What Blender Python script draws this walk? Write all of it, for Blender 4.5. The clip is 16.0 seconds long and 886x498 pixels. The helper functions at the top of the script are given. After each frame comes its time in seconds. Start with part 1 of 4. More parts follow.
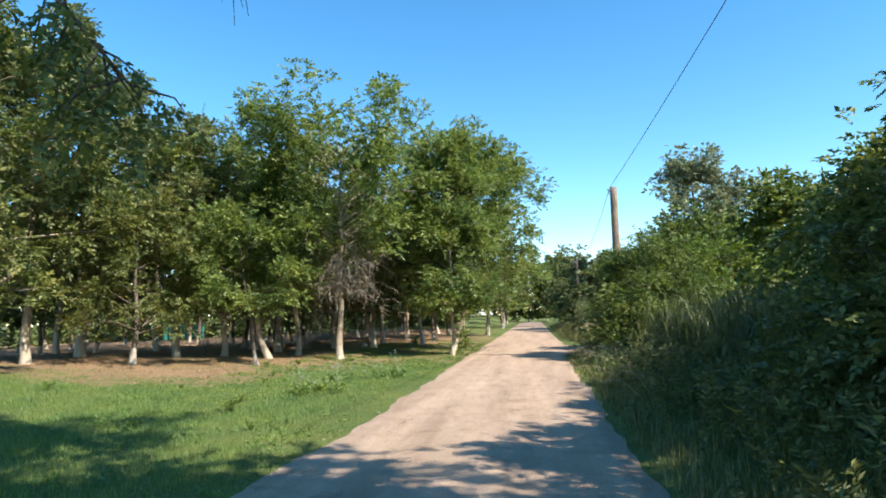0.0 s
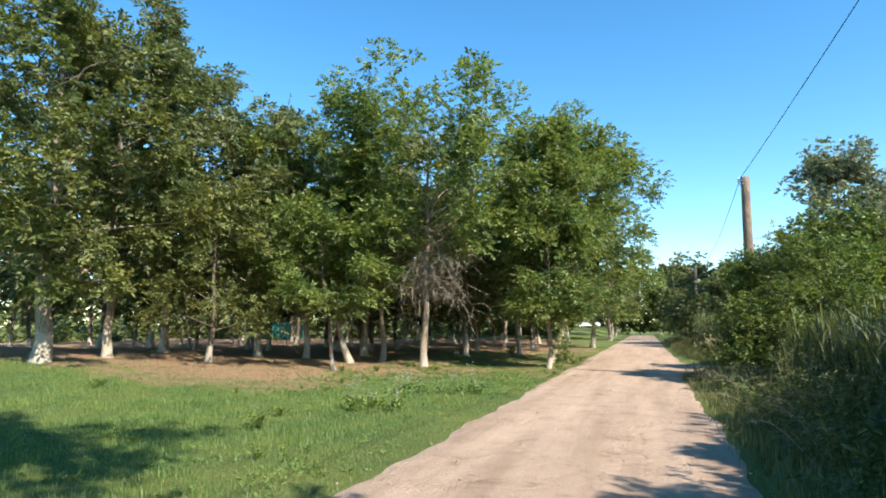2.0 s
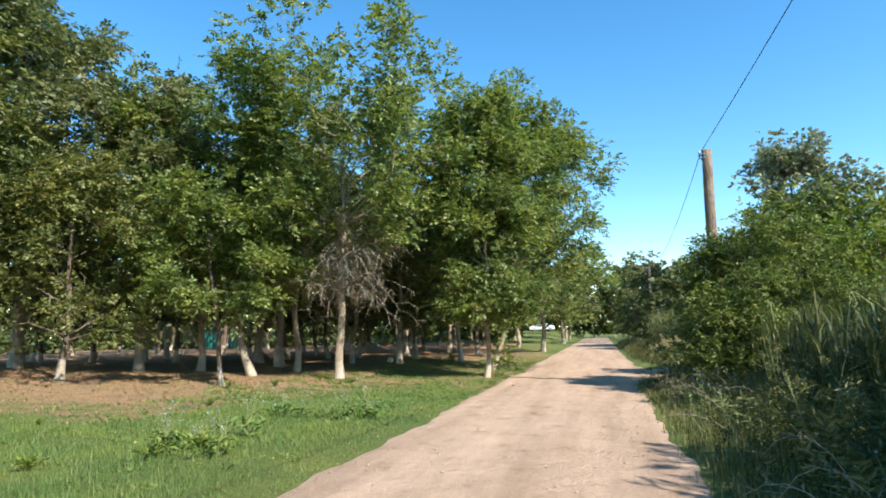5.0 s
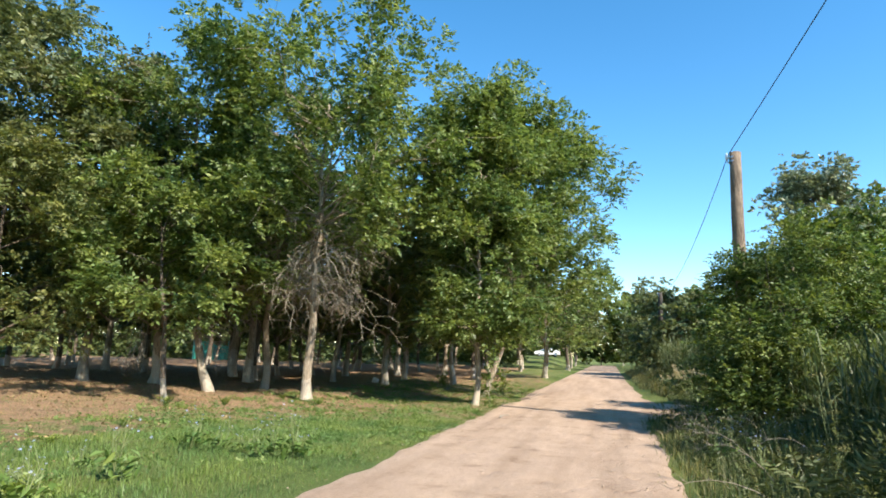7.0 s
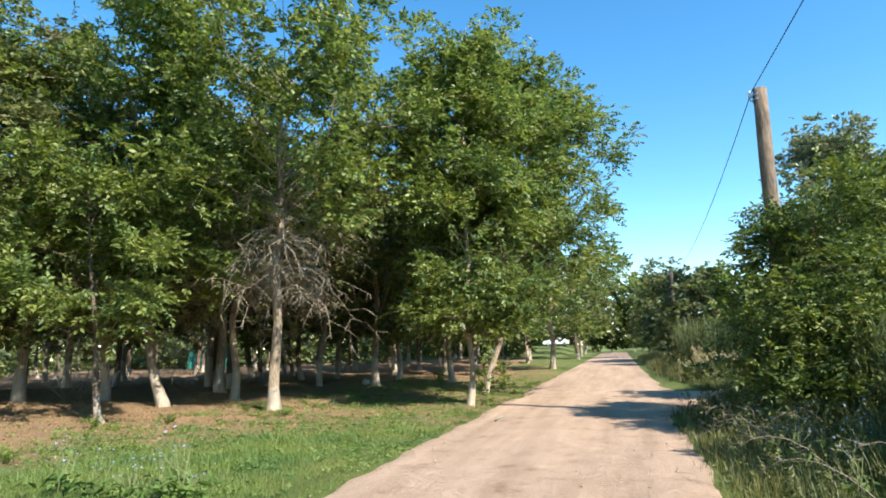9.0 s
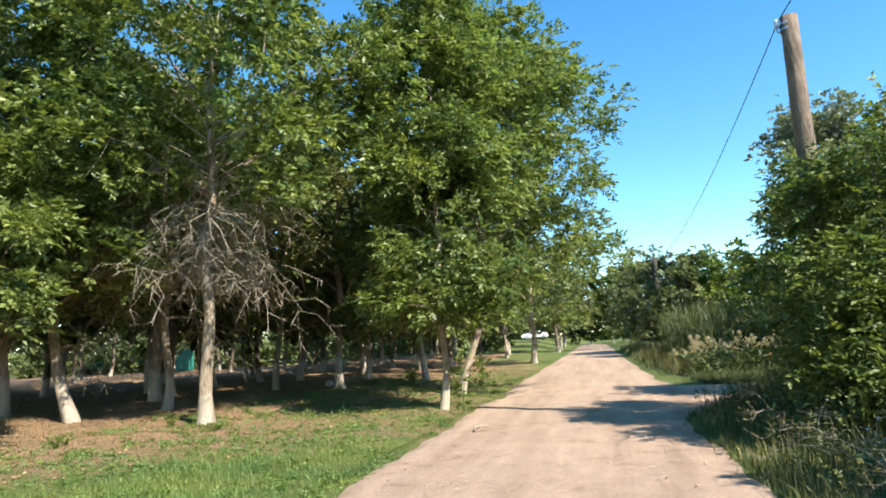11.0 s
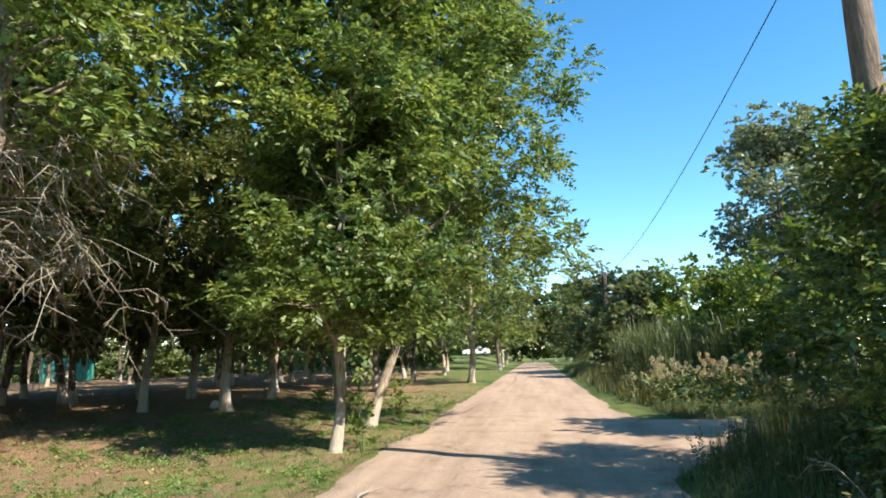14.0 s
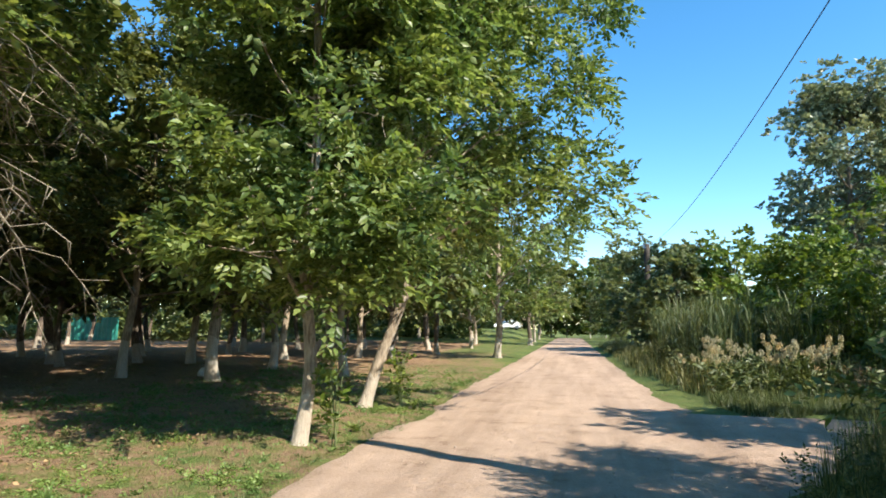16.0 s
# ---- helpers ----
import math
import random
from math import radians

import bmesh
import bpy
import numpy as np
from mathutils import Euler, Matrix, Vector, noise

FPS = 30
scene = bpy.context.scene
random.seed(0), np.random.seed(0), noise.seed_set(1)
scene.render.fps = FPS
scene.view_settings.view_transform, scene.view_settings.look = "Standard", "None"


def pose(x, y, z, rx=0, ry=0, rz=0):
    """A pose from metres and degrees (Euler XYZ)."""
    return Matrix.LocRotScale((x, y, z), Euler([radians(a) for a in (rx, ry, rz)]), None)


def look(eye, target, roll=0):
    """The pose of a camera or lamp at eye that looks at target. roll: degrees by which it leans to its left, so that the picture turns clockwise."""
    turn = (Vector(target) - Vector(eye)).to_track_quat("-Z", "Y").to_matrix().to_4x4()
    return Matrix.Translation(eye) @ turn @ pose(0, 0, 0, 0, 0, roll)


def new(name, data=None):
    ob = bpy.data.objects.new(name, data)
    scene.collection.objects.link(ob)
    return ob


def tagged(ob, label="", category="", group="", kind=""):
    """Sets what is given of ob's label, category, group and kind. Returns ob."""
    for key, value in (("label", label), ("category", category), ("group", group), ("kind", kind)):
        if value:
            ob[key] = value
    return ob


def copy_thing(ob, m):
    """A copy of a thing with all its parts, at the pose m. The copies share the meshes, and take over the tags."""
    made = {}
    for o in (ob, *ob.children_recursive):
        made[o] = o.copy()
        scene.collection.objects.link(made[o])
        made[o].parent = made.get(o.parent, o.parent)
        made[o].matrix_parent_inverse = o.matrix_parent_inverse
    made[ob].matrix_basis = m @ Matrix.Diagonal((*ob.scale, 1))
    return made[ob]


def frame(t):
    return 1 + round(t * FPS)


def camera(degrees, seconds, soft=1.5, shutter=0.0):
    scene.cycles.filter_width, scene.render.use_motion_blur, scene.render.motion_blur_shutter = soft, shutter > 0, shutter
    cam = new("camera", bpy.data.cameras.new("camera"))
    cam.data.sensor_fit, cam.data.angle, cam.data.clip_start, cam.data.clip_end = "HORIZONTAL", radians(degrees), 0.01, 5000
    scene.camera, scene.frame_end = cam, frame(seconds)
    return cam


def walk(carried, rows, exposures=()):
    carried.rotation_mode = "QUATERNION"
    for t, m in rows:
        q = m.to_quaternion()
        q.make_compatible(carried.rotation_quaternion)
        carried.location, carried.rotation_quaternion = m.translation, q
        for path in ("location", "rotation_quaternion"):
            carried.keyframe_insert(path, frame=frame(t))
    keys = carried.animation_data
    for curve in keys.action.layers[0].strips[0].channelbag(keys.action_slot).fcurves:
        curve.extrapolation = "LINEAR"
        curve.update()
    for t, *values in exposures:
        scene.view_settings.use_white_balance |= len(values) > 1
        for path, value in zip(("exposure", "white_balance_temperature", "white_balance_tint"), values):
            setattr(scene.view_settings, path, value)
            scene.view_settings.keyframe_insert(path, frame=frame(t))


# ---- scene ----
cam = camera(72.5, 16.0, soft=1.75)
METRES, EYE, TILT, LEAN, TURN = 19.8, 1.6, 6.8, 0.0, 8.3
ROWS = [
    (0.0, 0.0, 0.0, 0.0, -0.01, -0.35, 2.26),
    (0.5, 0.0038, 0.0311, -0.0049, 2.7, -1.23, 1.22),
    (1.0, 0.0106, 0.0638, -0.0093, 6.84, -1.69, 2.16),
    (1.5, 0.0135, 0.0927, -0.0136, 8.93, -0.95, 1.25),
    (2.0, 0.0208, 0.1243, -0.0176, 10.09, 0.7, 1.38),
    (2.5, 0.0253, 0.1522, -0.022, 9.91, 1.52, 3.06),
    (3.0, 0.0317, 0.1822, -0.026, 8.73, 2.35, 2.63),
    (3.5, 0.0368, 0.211, -0.0307, 8.08, 1.38, 2.46),
    (4.0, 0.0445, 0.2414, -0.0355, 5.62, 0.91, 2.63),
    (6.5, 0.0688, 0.3926, -0.055, 7.43, 2.41, 0.26),
    (7.0, 0.0754, 0.4219, -0.0598, 6.98, 3.09, -0.51),
    (7.5, 0.0807, 0.4523, -0.0628, 7.05, 3.81, -0.3),
    (8.0, 0.0858, 0.4829, -0.0673, 6.91, 3.38, 1.1),
    (10.5, 0.0873, 0.6384, -0.0887, 7.71, 2.41, 3.75),
    (11.0, 0.0856, 0.6692, -0.0927, 5.37, 2.22, 3.84),
    (11.5, 0.0882, 0.6989, -0.0945, 3.18, 3.46, 1.4),
    (12.0, 0.0926, 0.7336, -0.0993, 0.54, 0.66, 1.38),
    (12.5, 0.0962, 0.7646, -0.1024, -0.53, -0.32, 0.94),
    (13.0, 0.0988, 0.796, -0.1065, -0.04, 0.16, 0.45),
    (13.5, 0.1034, 0.8257, -0.1098, 0.71, 1.96, 1.32),
    (14.0, 0.106, 0.8573, -0.1139, 0.25, 3.3, 1.75),
    (14.5, 0.1112, 0.8875, -0.1172, 0.25, 3.92, 1.99),
    (15.0, 0.1164, 0.9192, -0.1209, -0.13, 4.08, 1.97),
    (15.5, 0.1226, 0.9487, -0.125, -1.03, 3.72, 1.04),
    (16.0, 0.1275, 0.98, -0.1298, 3.65, 0.78, 0.1),
]
walk(cam, [(t, pose(0, 0, EYE, TILT, LEAN, TURN) @ pose(METRES * x, METRES * y, METRES * z, 90 + pitch, roll, yaw)) for t, x, y, z, yaw, pitch, roll in ROWS],
     exposures=[(0.0, 1.2), (3.0, 1.17), (8.0, 1.21), (10.5, 1.32), (12.0, 1.3), (14.0, 1.26), (16.0, 1.23)])

# ---- light ----
world = bpy.data.worlds.new("sky")
scene.world = world
world.use_nodes = True
wn = world.node_tree
SUN_EL = radians(41.5)
SUN_TO = Vector((0.866, -0.50, 0)).normalized()
sky = wn.nodes.new("ShaderNodeTexSky")
sky.sky_type, sky.sun_disc = "NISHITA", False
sky.sun_elevation, sky.sun_rotation = SUN_EL, math.atan2(SUN_TO.x, SUN_TO.y)
sky.air_density, sky.dust_density, sky.ozone_density = 1.0, 0.0, 1.2
sky.altitude = 900
wn.nodes["Background"].inputs["Strength"].default_value = 0.135
tint = wn.nodes.new("ShaderNodeHueSaturation")
tint.inputs["Hue"].default_value, tint.inputs["Saturation"].default_value = 0.492, 1.32
wn.links.new(sky.outputs[0], tint.inputs["Color"])
wn.links.new(tint.outputs[0], wn.nodes["Background"].inputs["Color"])
sun = new("sun", bpy.data.lights.new("sun", "SUN"))
sun.data.energy, sun.data.angle, sun.data.color = 4.7, radians(0.55), (1.0, 0.92, 0.8)
to_sun = Vector((SUN_TO.x * math.cos(SUN_EL), SUN_TO.y * math.cos(SUN_EL), math.sin(SUN_EL)))
sun.matrix_world = look(to_sun * 60, (0, 0, 0))


# ---- materials ----
def material(name):
    m = bpy.data.materials.new(name)
    m.use_nodes = True
    t = m.node_tree
    b = t.nodes["Principled BSDF"]

    def node(kind, **values):
        n = t.nodes.new("ShaderNode" + kind)
        for k, v in values.items():
            n.inputs[k].default_value = v
        return n
    return m, t, b, node


def ramp(t, node, source, stops):
    r = node("ValToRGB")
    while len(r.color_ramp.elements) < len(stops):
        r.color_ramp.elements.new(0.5)
    for e, (p, c) in zip(r.color_ramp.elements, stops):
        e.position, e.color = p, (*c, 1)
    t.links.new(source, r.inputs[0])
    return r.outputs[0]


def mix(t, node, fac, a, b, blend="MIX"):
    n = t.nodes.new("ShaderNodeMix")
    n.data_type, n.blend_type = "RGBA", blend
    for sock, v in ((n.inputs[0], fac), (n.inputs[6], a), (n.inputs[7], b)):
        if isinstance(v, bpy.types.NodeSocket):
            t.links.new(v, sock)
        else:
            sock.default_value = v if isinstance(v, float) else (*v, 1)
    return n.outputs[2]


def bump(t, node, b, height, strength, distance):
    n = node("Bump", Strength=strength, Distance=distance)
    t.links.new(height, n.inputs["Height"])
    t.links.new(n.outputs[0], b.inputs["Normal"])


def noise_tex(t, node, scale, detail=4.0, rough=0.6, where=None):
    n = node("TexNoise", Scale=scale, Detail=detail, Roughness=rough)
    if where is not None:
        t.links.new(where, n.inputs["Vector"])
    return n.outputs[0]


def leaf_material(name, dark, mid, light, through_light=0.28, rough=0.5):
    m, t, b, node = material(name)
    geo = node("NewGeometry")
    tone = ramp(t, node, geo.outputs["Random Per Island"], [(0.0, dark), (0.5, mid), (1.0, light)])
    big = noise_tex(t, node, 0.9, 2.0, where=geo.outputs["Position"])
    warm = ramp(t, node, big, [(0.35, (0.78, 0.9, 0.9)), (0.65, (1.2, 1.1, 0.85))])
    col = mix(t, node, 1.0, tone, warm, "MULTIPLY")
    t.links.new(col, b.inputs["Base Color"])
    b.inputs["Roughness"].default_value = rough
    b.inputs["Specular IOR Level"].default_value = 0.4
    tr = node("BsdfTranslucent")
    t.links.new(mix(t, node, 1.0, col, (1.25, 1.25, 0.7), "MULTIPLY"), tr.inputs["Color"])
    sh = node("MixShader", Fac=through_light)
    t.links.new(b.outputs[0], sh.inputs[1])
    t.links.new(tr.outputs[0], sh.inputs[2])
    t.links.new(sh.outputs[0], t.nodes["Material Output"].inputs["Surface"])
    return m


def bark_material(name, dark, light, wash=0.0, wash_top=1.0):
    """Furrowed bark; wash: how much old lime wash is left on the foot of the trunk, up to wash_top."""
    m, t, b, node = material(name)
    co = node("TexCoord").outputs["Object"]
    mp = node("Mapping", Scale=(24, 24, 4.5))
    t.links.new(co, mp.inputs[0])
    furrow = noise_tex(t, node, 1.0, 6.0, 0.7, mp.outputs[0])
    col = ramp(t, node, furrow, [(0.36, dark), (0.62, light)])
    patch = noise_tex(t, node, 3.0, 3.0, where=co)
    col = mix(t, node, 0.6, col, ramp(t, node, patch, [(0.3, (0.6, 0.58, 0.55)), (0.7, (1.15, 1.1, 1.0))]), "MULTIPLY")
    if wash:
        sep = node("SeparateXYZ")
        t.links.new(co, sep.inputs[0])
        wob = node("Math")
        wob.operation = "MULTIPLY_ADD"
        wob.inputs[1].default_value, wob.inputs[2].default_value = -0.9, wash_top + 0.45
        t.links.new(patch, wob.inputs[0])
        low = node("Math")
        low.operation = "LESS_THAN"
        t.links.new(sep.outputs[2], low.inputs[0])
        t.links.new(wob.outputs[0], low.inputs[1])
        keep = ramp(t, node, noise_tex(t, node, 22.0, 5.0, 0.7, co), [(0.3, (wash * 0.55,) * 3), (0.55, (wash,) * 3)])
        fac = mix(t, node, 1.0, low.outputs[0], keep, "MULTIPLY")
        col = mix(t, node, fac, col, (0.57, 0.50, 0.40))
    t.links.new(col, b.inputs["Base Color"])
    b.inputs["Roughness"].default_value = 0.9
    bump(t, node, b, furrow, 1.0, 0.045)
    return m


def plain_material(name, color, rough=0.6, grain=20.0, spread=0.2, metal=0.0, depth=0.01):
    m, t, b, node = material(name)
    co = node("TexCoord").outputs["Object"]
    n = noise_tex(t, node, grain, 5.0, where=co)
    lo, hi = tuple(c * (1 - spread) for c in color), tuple(min(1, c * (1 + spread)) for c in color)
    t.links.new(ramp(t, node, n, [(0.3, lo), (0.7, hi)]), b.inputs["Base Color"])
    b.inputs["Roughness"].default_value, b.inputs["Metallic"].default_value = rough, metal
    bump(t, node, b, n, 0.5, depth)
    return m


ASH = leaf_material("ash_leaf", (0.058, 0.09, 0.022), (0.152, 0.206, 0.058), (0.295, 0.35, 0.15), 0.45, rough=0.4)
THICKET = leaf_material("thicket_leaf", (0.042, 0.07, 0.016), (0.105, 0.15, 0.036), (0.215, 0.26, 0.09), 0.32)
MAPLE = leaf_material("maple_leaf", (0.06, 0.10, 0.016), (0.128, 0.185, 0.03), (0.24, 0.285, 0.07), 0.34)
WILLOW = leaf_material("grey_leaf", (0.07, 0.09, 0.04), (0.14, 0.16, 0.074), (0.25, 0.27, 0.15), 0.36)
OLIVE = leaf_material("olive_leaf", (0.055, 0.074, 0.022), (0.135, 0.158, 0.05), (0.25, 0.26, 0.105), 0.38)
POPLAR = leaf_material("poplar_leaf", (0.10, 0.12, 0.085), (0.20, 0.225, 0.17), (0.38, 0.40, 0.34), 0.28, 0.4)
GRASS = leaf_material("grass_blade", (0.075, 0.135, 0.03), (0.13, 0.205, 0.053), (0.215, 0.28, 0.10), 0.3)
DRYGRASS = leaf_material("dry_grass", (0.10, 0.105, 0.036), (0.17, 0.165, 0.062), (0.30, 0.265, 0.12), 0.24)
# leaf darkened to stand in for shade in back rows, scrub and bush
SHADED_LEAF = leaf_material("shaded_leaf", (0.055, 0.078, 0.026), (0.105, 0.136, 0.046), (0.18, 0.21, 0.085), 0.3)
# weed and reed colours lowered to carry the shade on the wild side
WEED = leaf_material("weed_leaf", (0.032, 0.046, 0.012), (0.068, 0.088, 0.024), (0.15, 0.165, 0.06), 0.2)
REED = leaf_material("reed_leaf", (0.055, 0.076, 0.028), (0.092, 0.118, 0.048), (0.17, 0.19, 0.09), 0.26)
LITTER = leaf_material("dry_leaf", (0.17, 0.11, 0.065), (0.27, 0.18, 0.11), (0.42, 0.31, 0.19), 0.1, 0.8)
FLUFF = leaf_material("seed_fluff", (0.36, 0.30, 0.22), (0.46, 0.39, 0.30), (0.55, 0.48, 0.39), 0.3, 0.9)
PETAL = leaf_material("blue_petal", (0.22, 0.28, 0.62), (0.34, 0.40, 0.70), (0.52, 0.57, 0.8), 0.3)
BARK = bark_material("bark_limed", (0.18, 0.14, 0.10), (0.42, 0.35, 0.26), 0.55, 0.9)
BARK_PALE = bark_material("bark_pale", (0.19, 0.145, 0.10), (0.50, 0.42, 0.32), 0.5, 0.6)
BARK_DARK = bark_material("bark_dark", (0.06, 0.045, 0.035), (0.20, 0.16, 0.12), 0.7, 0.6)
TWIG = plain_material("dead_twig", (0.28, 0.235, 0.175), 0.85, 30, 0.4)
GREEN_STEM = plain_material("green_stem", (0.14, 0.17, 0.06), 0.7, 30, 0.3)
POLE_WOOD = bark_material("pole_wood", (0.14, 0.10, 0.072), (0.31, 0.24, 0.178))
# pole wood coloured near black so the far pole looks backlit
BACKLIT_WOOD = bark_material("backlit_wood", (0.03, 0.026, 0.022), (0.09, 0.075, 0.06))
WIRE = plain_material("cable_black", (0.03, 0.03, 0.035), 0.5)
STEEL = plain_material("galvanised_steel", (0.55, 0.56, 0.58), 0.4, 12, 0.15, 0.8)
PORCELAIN = plain_material("white_porcelain", (0.8, 0.8, 0.78), 0.2, 5, 0.05)
FENCE_GREEN = plain_material("teal_sheet", (0.03, 0.22, 0.18), 0.45, 2, 0.2)
STONE = plain_material("pale_stone", (0.55, 0.50, 0.42), 0.9, 14, 0.25, depth=0.03)
PEBBLE = plain_material("pebble", (0.40, 0.31, 0.23), 0.95, 8, 0.3)
CAR_WHITE = plain_material("white_car_paint", (0.82, 0.82, 0.82), 0.25, 2, 0.03)
GLASS_DARK = plain_material("dark_car_glass", (0.02, 0.025, 0.03), 0.08, 2, 0.05)
RUBBER = plain_material("rubber", (0.03, 0.03, 0.03), 0.8)
LAMP_RED = plain_material("red_lamp", (0.4, 0.02, 0.02), 0.3)


def ground_material():
    m, t, b, node = material("meadow_ground")
    pos = node("NewGeometry").outputs["Position"]
    att = node("Attribute")
    att.attribute_name = "cover"
    sep = node("SeparateColor")
    t.links.new(att.outputs["Color"], sep.inputs[0])
    fine = noise_tex(t, node, 26.0, 6.0, 0.75, pos)
    mid = noise_tex(t, node, 2.6, 5.0, 0.65, pos)
    big = noise_tex(t, node, 0.45, 3.0, 0.55, pos)
    green = ramp(t, node, fine, [(0.3, (0.06, 0.085, 0.026)), (0.55, (0.12, 0.155, 0.05)), (0.8, (0.21, 0.23, 0.1))])
    green = mix(t, node, 1.0, green, ramp(t, node, big, [(0.35, (0.8, 0.9, 0.8)), (0.65, (1.25, 1.15, 1.0))]), "MULTIPLY")
    soil = ramp(t, node, fine, [(0.28, (0.15, 0.10, 0.06)), (0.5, (0.30, 0.195, 0.12)), (0.75, (0.45, 0.32, 0.215))])
    soil = mix(t, node, 1.0, soil, ramp(t, node, mid, [(0.3, (0.7, 0.72, 0.7)), (0.7, (1.15, 1.08, 1.0))]), "MULTIPLY")
    edge = node("Math")
    edge.operation = "MULTIPLY_ADD"
    edge.inputs[1].default_value = 1.5
    t.links.new(mid, edge.inputs[0])
    less = node("Math")
    less.operation = "SUBTRACT"
    less.inputs[1].default_value = 0.75
    t.links.new(sep.outputs[0], less.inputs[0])
    t.links.new(less.outputs[0], edge.inputs[2])
    fac = ramp(t, node, edge.outputs[0], [(0.35, (0, 0, 0)), (0.65, (1, 1, 1))])
    t.links.new(mix(t, node, fac, soil, green), b.inputs["Base Color"])
    b.inputs["Roughness"].default_value = 0.95
    b.inputs["Specular IOR Level"].default_value = 0.15
    bump(t, node, b, fine, 0.9, 0.05)
    return m


def road_material():
    m, t, b, node = material("sandy_road")
    pos = node("NewGeometry").outputs["Position"]
    along = node("Mapping", Scale=(1.6, 0.12, 1))
    t.links.new(pos, along.inputs[0])
    tracks = noise_tex(t, node, 1.0, 4.0, 0.6, along.outputs[0])
    fine = noise_tex(t, node, 42.0, 6.0, 0.75, pos)
    mid = noise_tex(t, node, 1.7, 6.0, 0.7, pos)
    col = ramp(t, node, fine, [(0.3, (0.22, 0.155, 0.112)), (0.44, (0.415, 0.302, 0.222)), (0.58, (0.455, 0.334, 0.246)), (0.74, (0.57, 0.44, 0.34))])
    col = mix(t, node, 0.8, col, ramp(t, node, tracks, [(0.33, (0.72, 0.69, 0.66)), (0.5, (0.98, 0.97, 0.96)), (0.66, (1.14, 1.13, 1.12))]), "MULTIPLY")
    col = mix(t, node, 0.8, col, ramp(t, node, mid, [(0.3, (0.55, 0.5, 0.46)), (0.43, (0.93, 0.92, 0.9)), (0.56, (1.0, 1.0, 1.0)), (0.75, (1.14, 1.12, 1.1))]), "MULTIPLY")
    t.links.new(col, b.inputs["Base Color"])
    b.inputs["Roughness"].default_value = 0.95
    b.inputs["Specular IOR Level"].default_value = 0.15
    add = node("Math")
    add.operation = "MULTIPLY_ADD"
    add.inputs[1].default_value = 0.25
    t.links.new(fine, add.inputs[0])
    t.links.new(mid, add.inputs[2])
    bump(t, node, b, add.outputs[0], 0.9, 0.1)
    return m


GROUND, ROAD = ground_material(), road_material()


# ---- building helpers ----
def mesh_from(name, verts, faces, mat):
    me = bpy.data.meshes.new(name)
    me.from_pydata([tuple(v) for v in verts], [], faces)
    me.materials.append(mat)
    return me


def part(name, bm, mat, parent, label=""):
    """Links a bmesh, or a ready mesh, as one mesh object under a thing or a part."""
    if isinstance(bm, bmesh.types.BMesh):
        me = bpy.data.meshes.new(name)
        bm.to_mesh(me)
        bm.free()
        me.materials.append(mat)
    else:
        me = bm
    ob = new(name, me)
    if parent is not None:
        ob.parent = parent
    if label:
        ob["label"] = label
    return ob


def smooth(me):
    me.polygons.foreach_set("use_smooth", [True] * len(me.polygons))
    return me


def step(a, b, v):
    u = np.clip((np.asarray(v, float) - a) / (b - a), 0, 1)
    return u * u * (3 - 2 * u)


class Tubes:
    """Collects tapered tubes along bent lines into one mesh."""

    def __init__(self):
        self.v, self.f = [], []

    def add(self, line, radii, sides=6):
        line = [Vector(p) for p in line]
        base = len(self.v)
        side = Vector((1, 0, 0))
        for i, p in enumerate(line):
            d = (line[min(i + 1, len(line) - 1)] - line[max(i - 1, 0)]).normalized()
            a = (side - d * side.dot(d))
            a = a.normalized() if a.length > 1e-4 else d.orthogonal().normalized()
            side = a
            b = d.cross(a)
            for k in range(sides):
                w = 2 * math.pi * k / sides
                self.v.append(p + (a * math.cos(w) + b * math.sin(w)) * radii[i])
        for i in range(len(line) - 1):
            for k in range(sides):
                j = (k + 1) % sides
                o = base + i * sides
                self.f.append((o + k, o + j, o + sides + j, o + sides + k))
        end = base + (len(line) - 1) * sides
        self.f.append(tuple(end + k for k in range(sides)))

    def mesh(self, name, mat):
        return smooth(mesh_from(name, self.v, self.f, mat))


def leaf_mesh(name, centres, length, width, mat, rng, droop=0.35, spread=1.0):
    """Folded four-point leaves, two triangles each, one at every centre."""
    n = len(centres)
    az = rng.uniform(0, 2 * np.pi, n)
    up = rng.normal(-droop, 0.45 * spread, n)
    d = np.stack([np.cos(az) * np.cos(up), np.sin(az) * np.cos(up), np.sin(up)], 1)
    nrm = np.stack([rng.normal(0, 0.55, n), rng.normal(0, 0.55, n), np.ones(n)], 1)
    s = np.cross(d, nrm)
    s /= np.linalg.norm(s, axis=1)[:, None] + 1e-9
    k = rng.uniform(0.65, 1.3, n)[:, None]
    fold = np.cross(s, d) * (width * 0.3) * k
    L, W = d * length * k, s * width * 0.5 * k
    v = np.stack([centres - L * 0.5, centres + W + fold - L * 0.05, centres + L * 0.5, centres - W + fold - L * 0.05], 1).reshape(-1, 3)
    i = np.arange(n) * 4
    tri = np.stack([i, i + 1, i + 2, i, i + 2, i + 3], 1).reshape(-1)
    return raw_mesh(name, v, tri, mat)


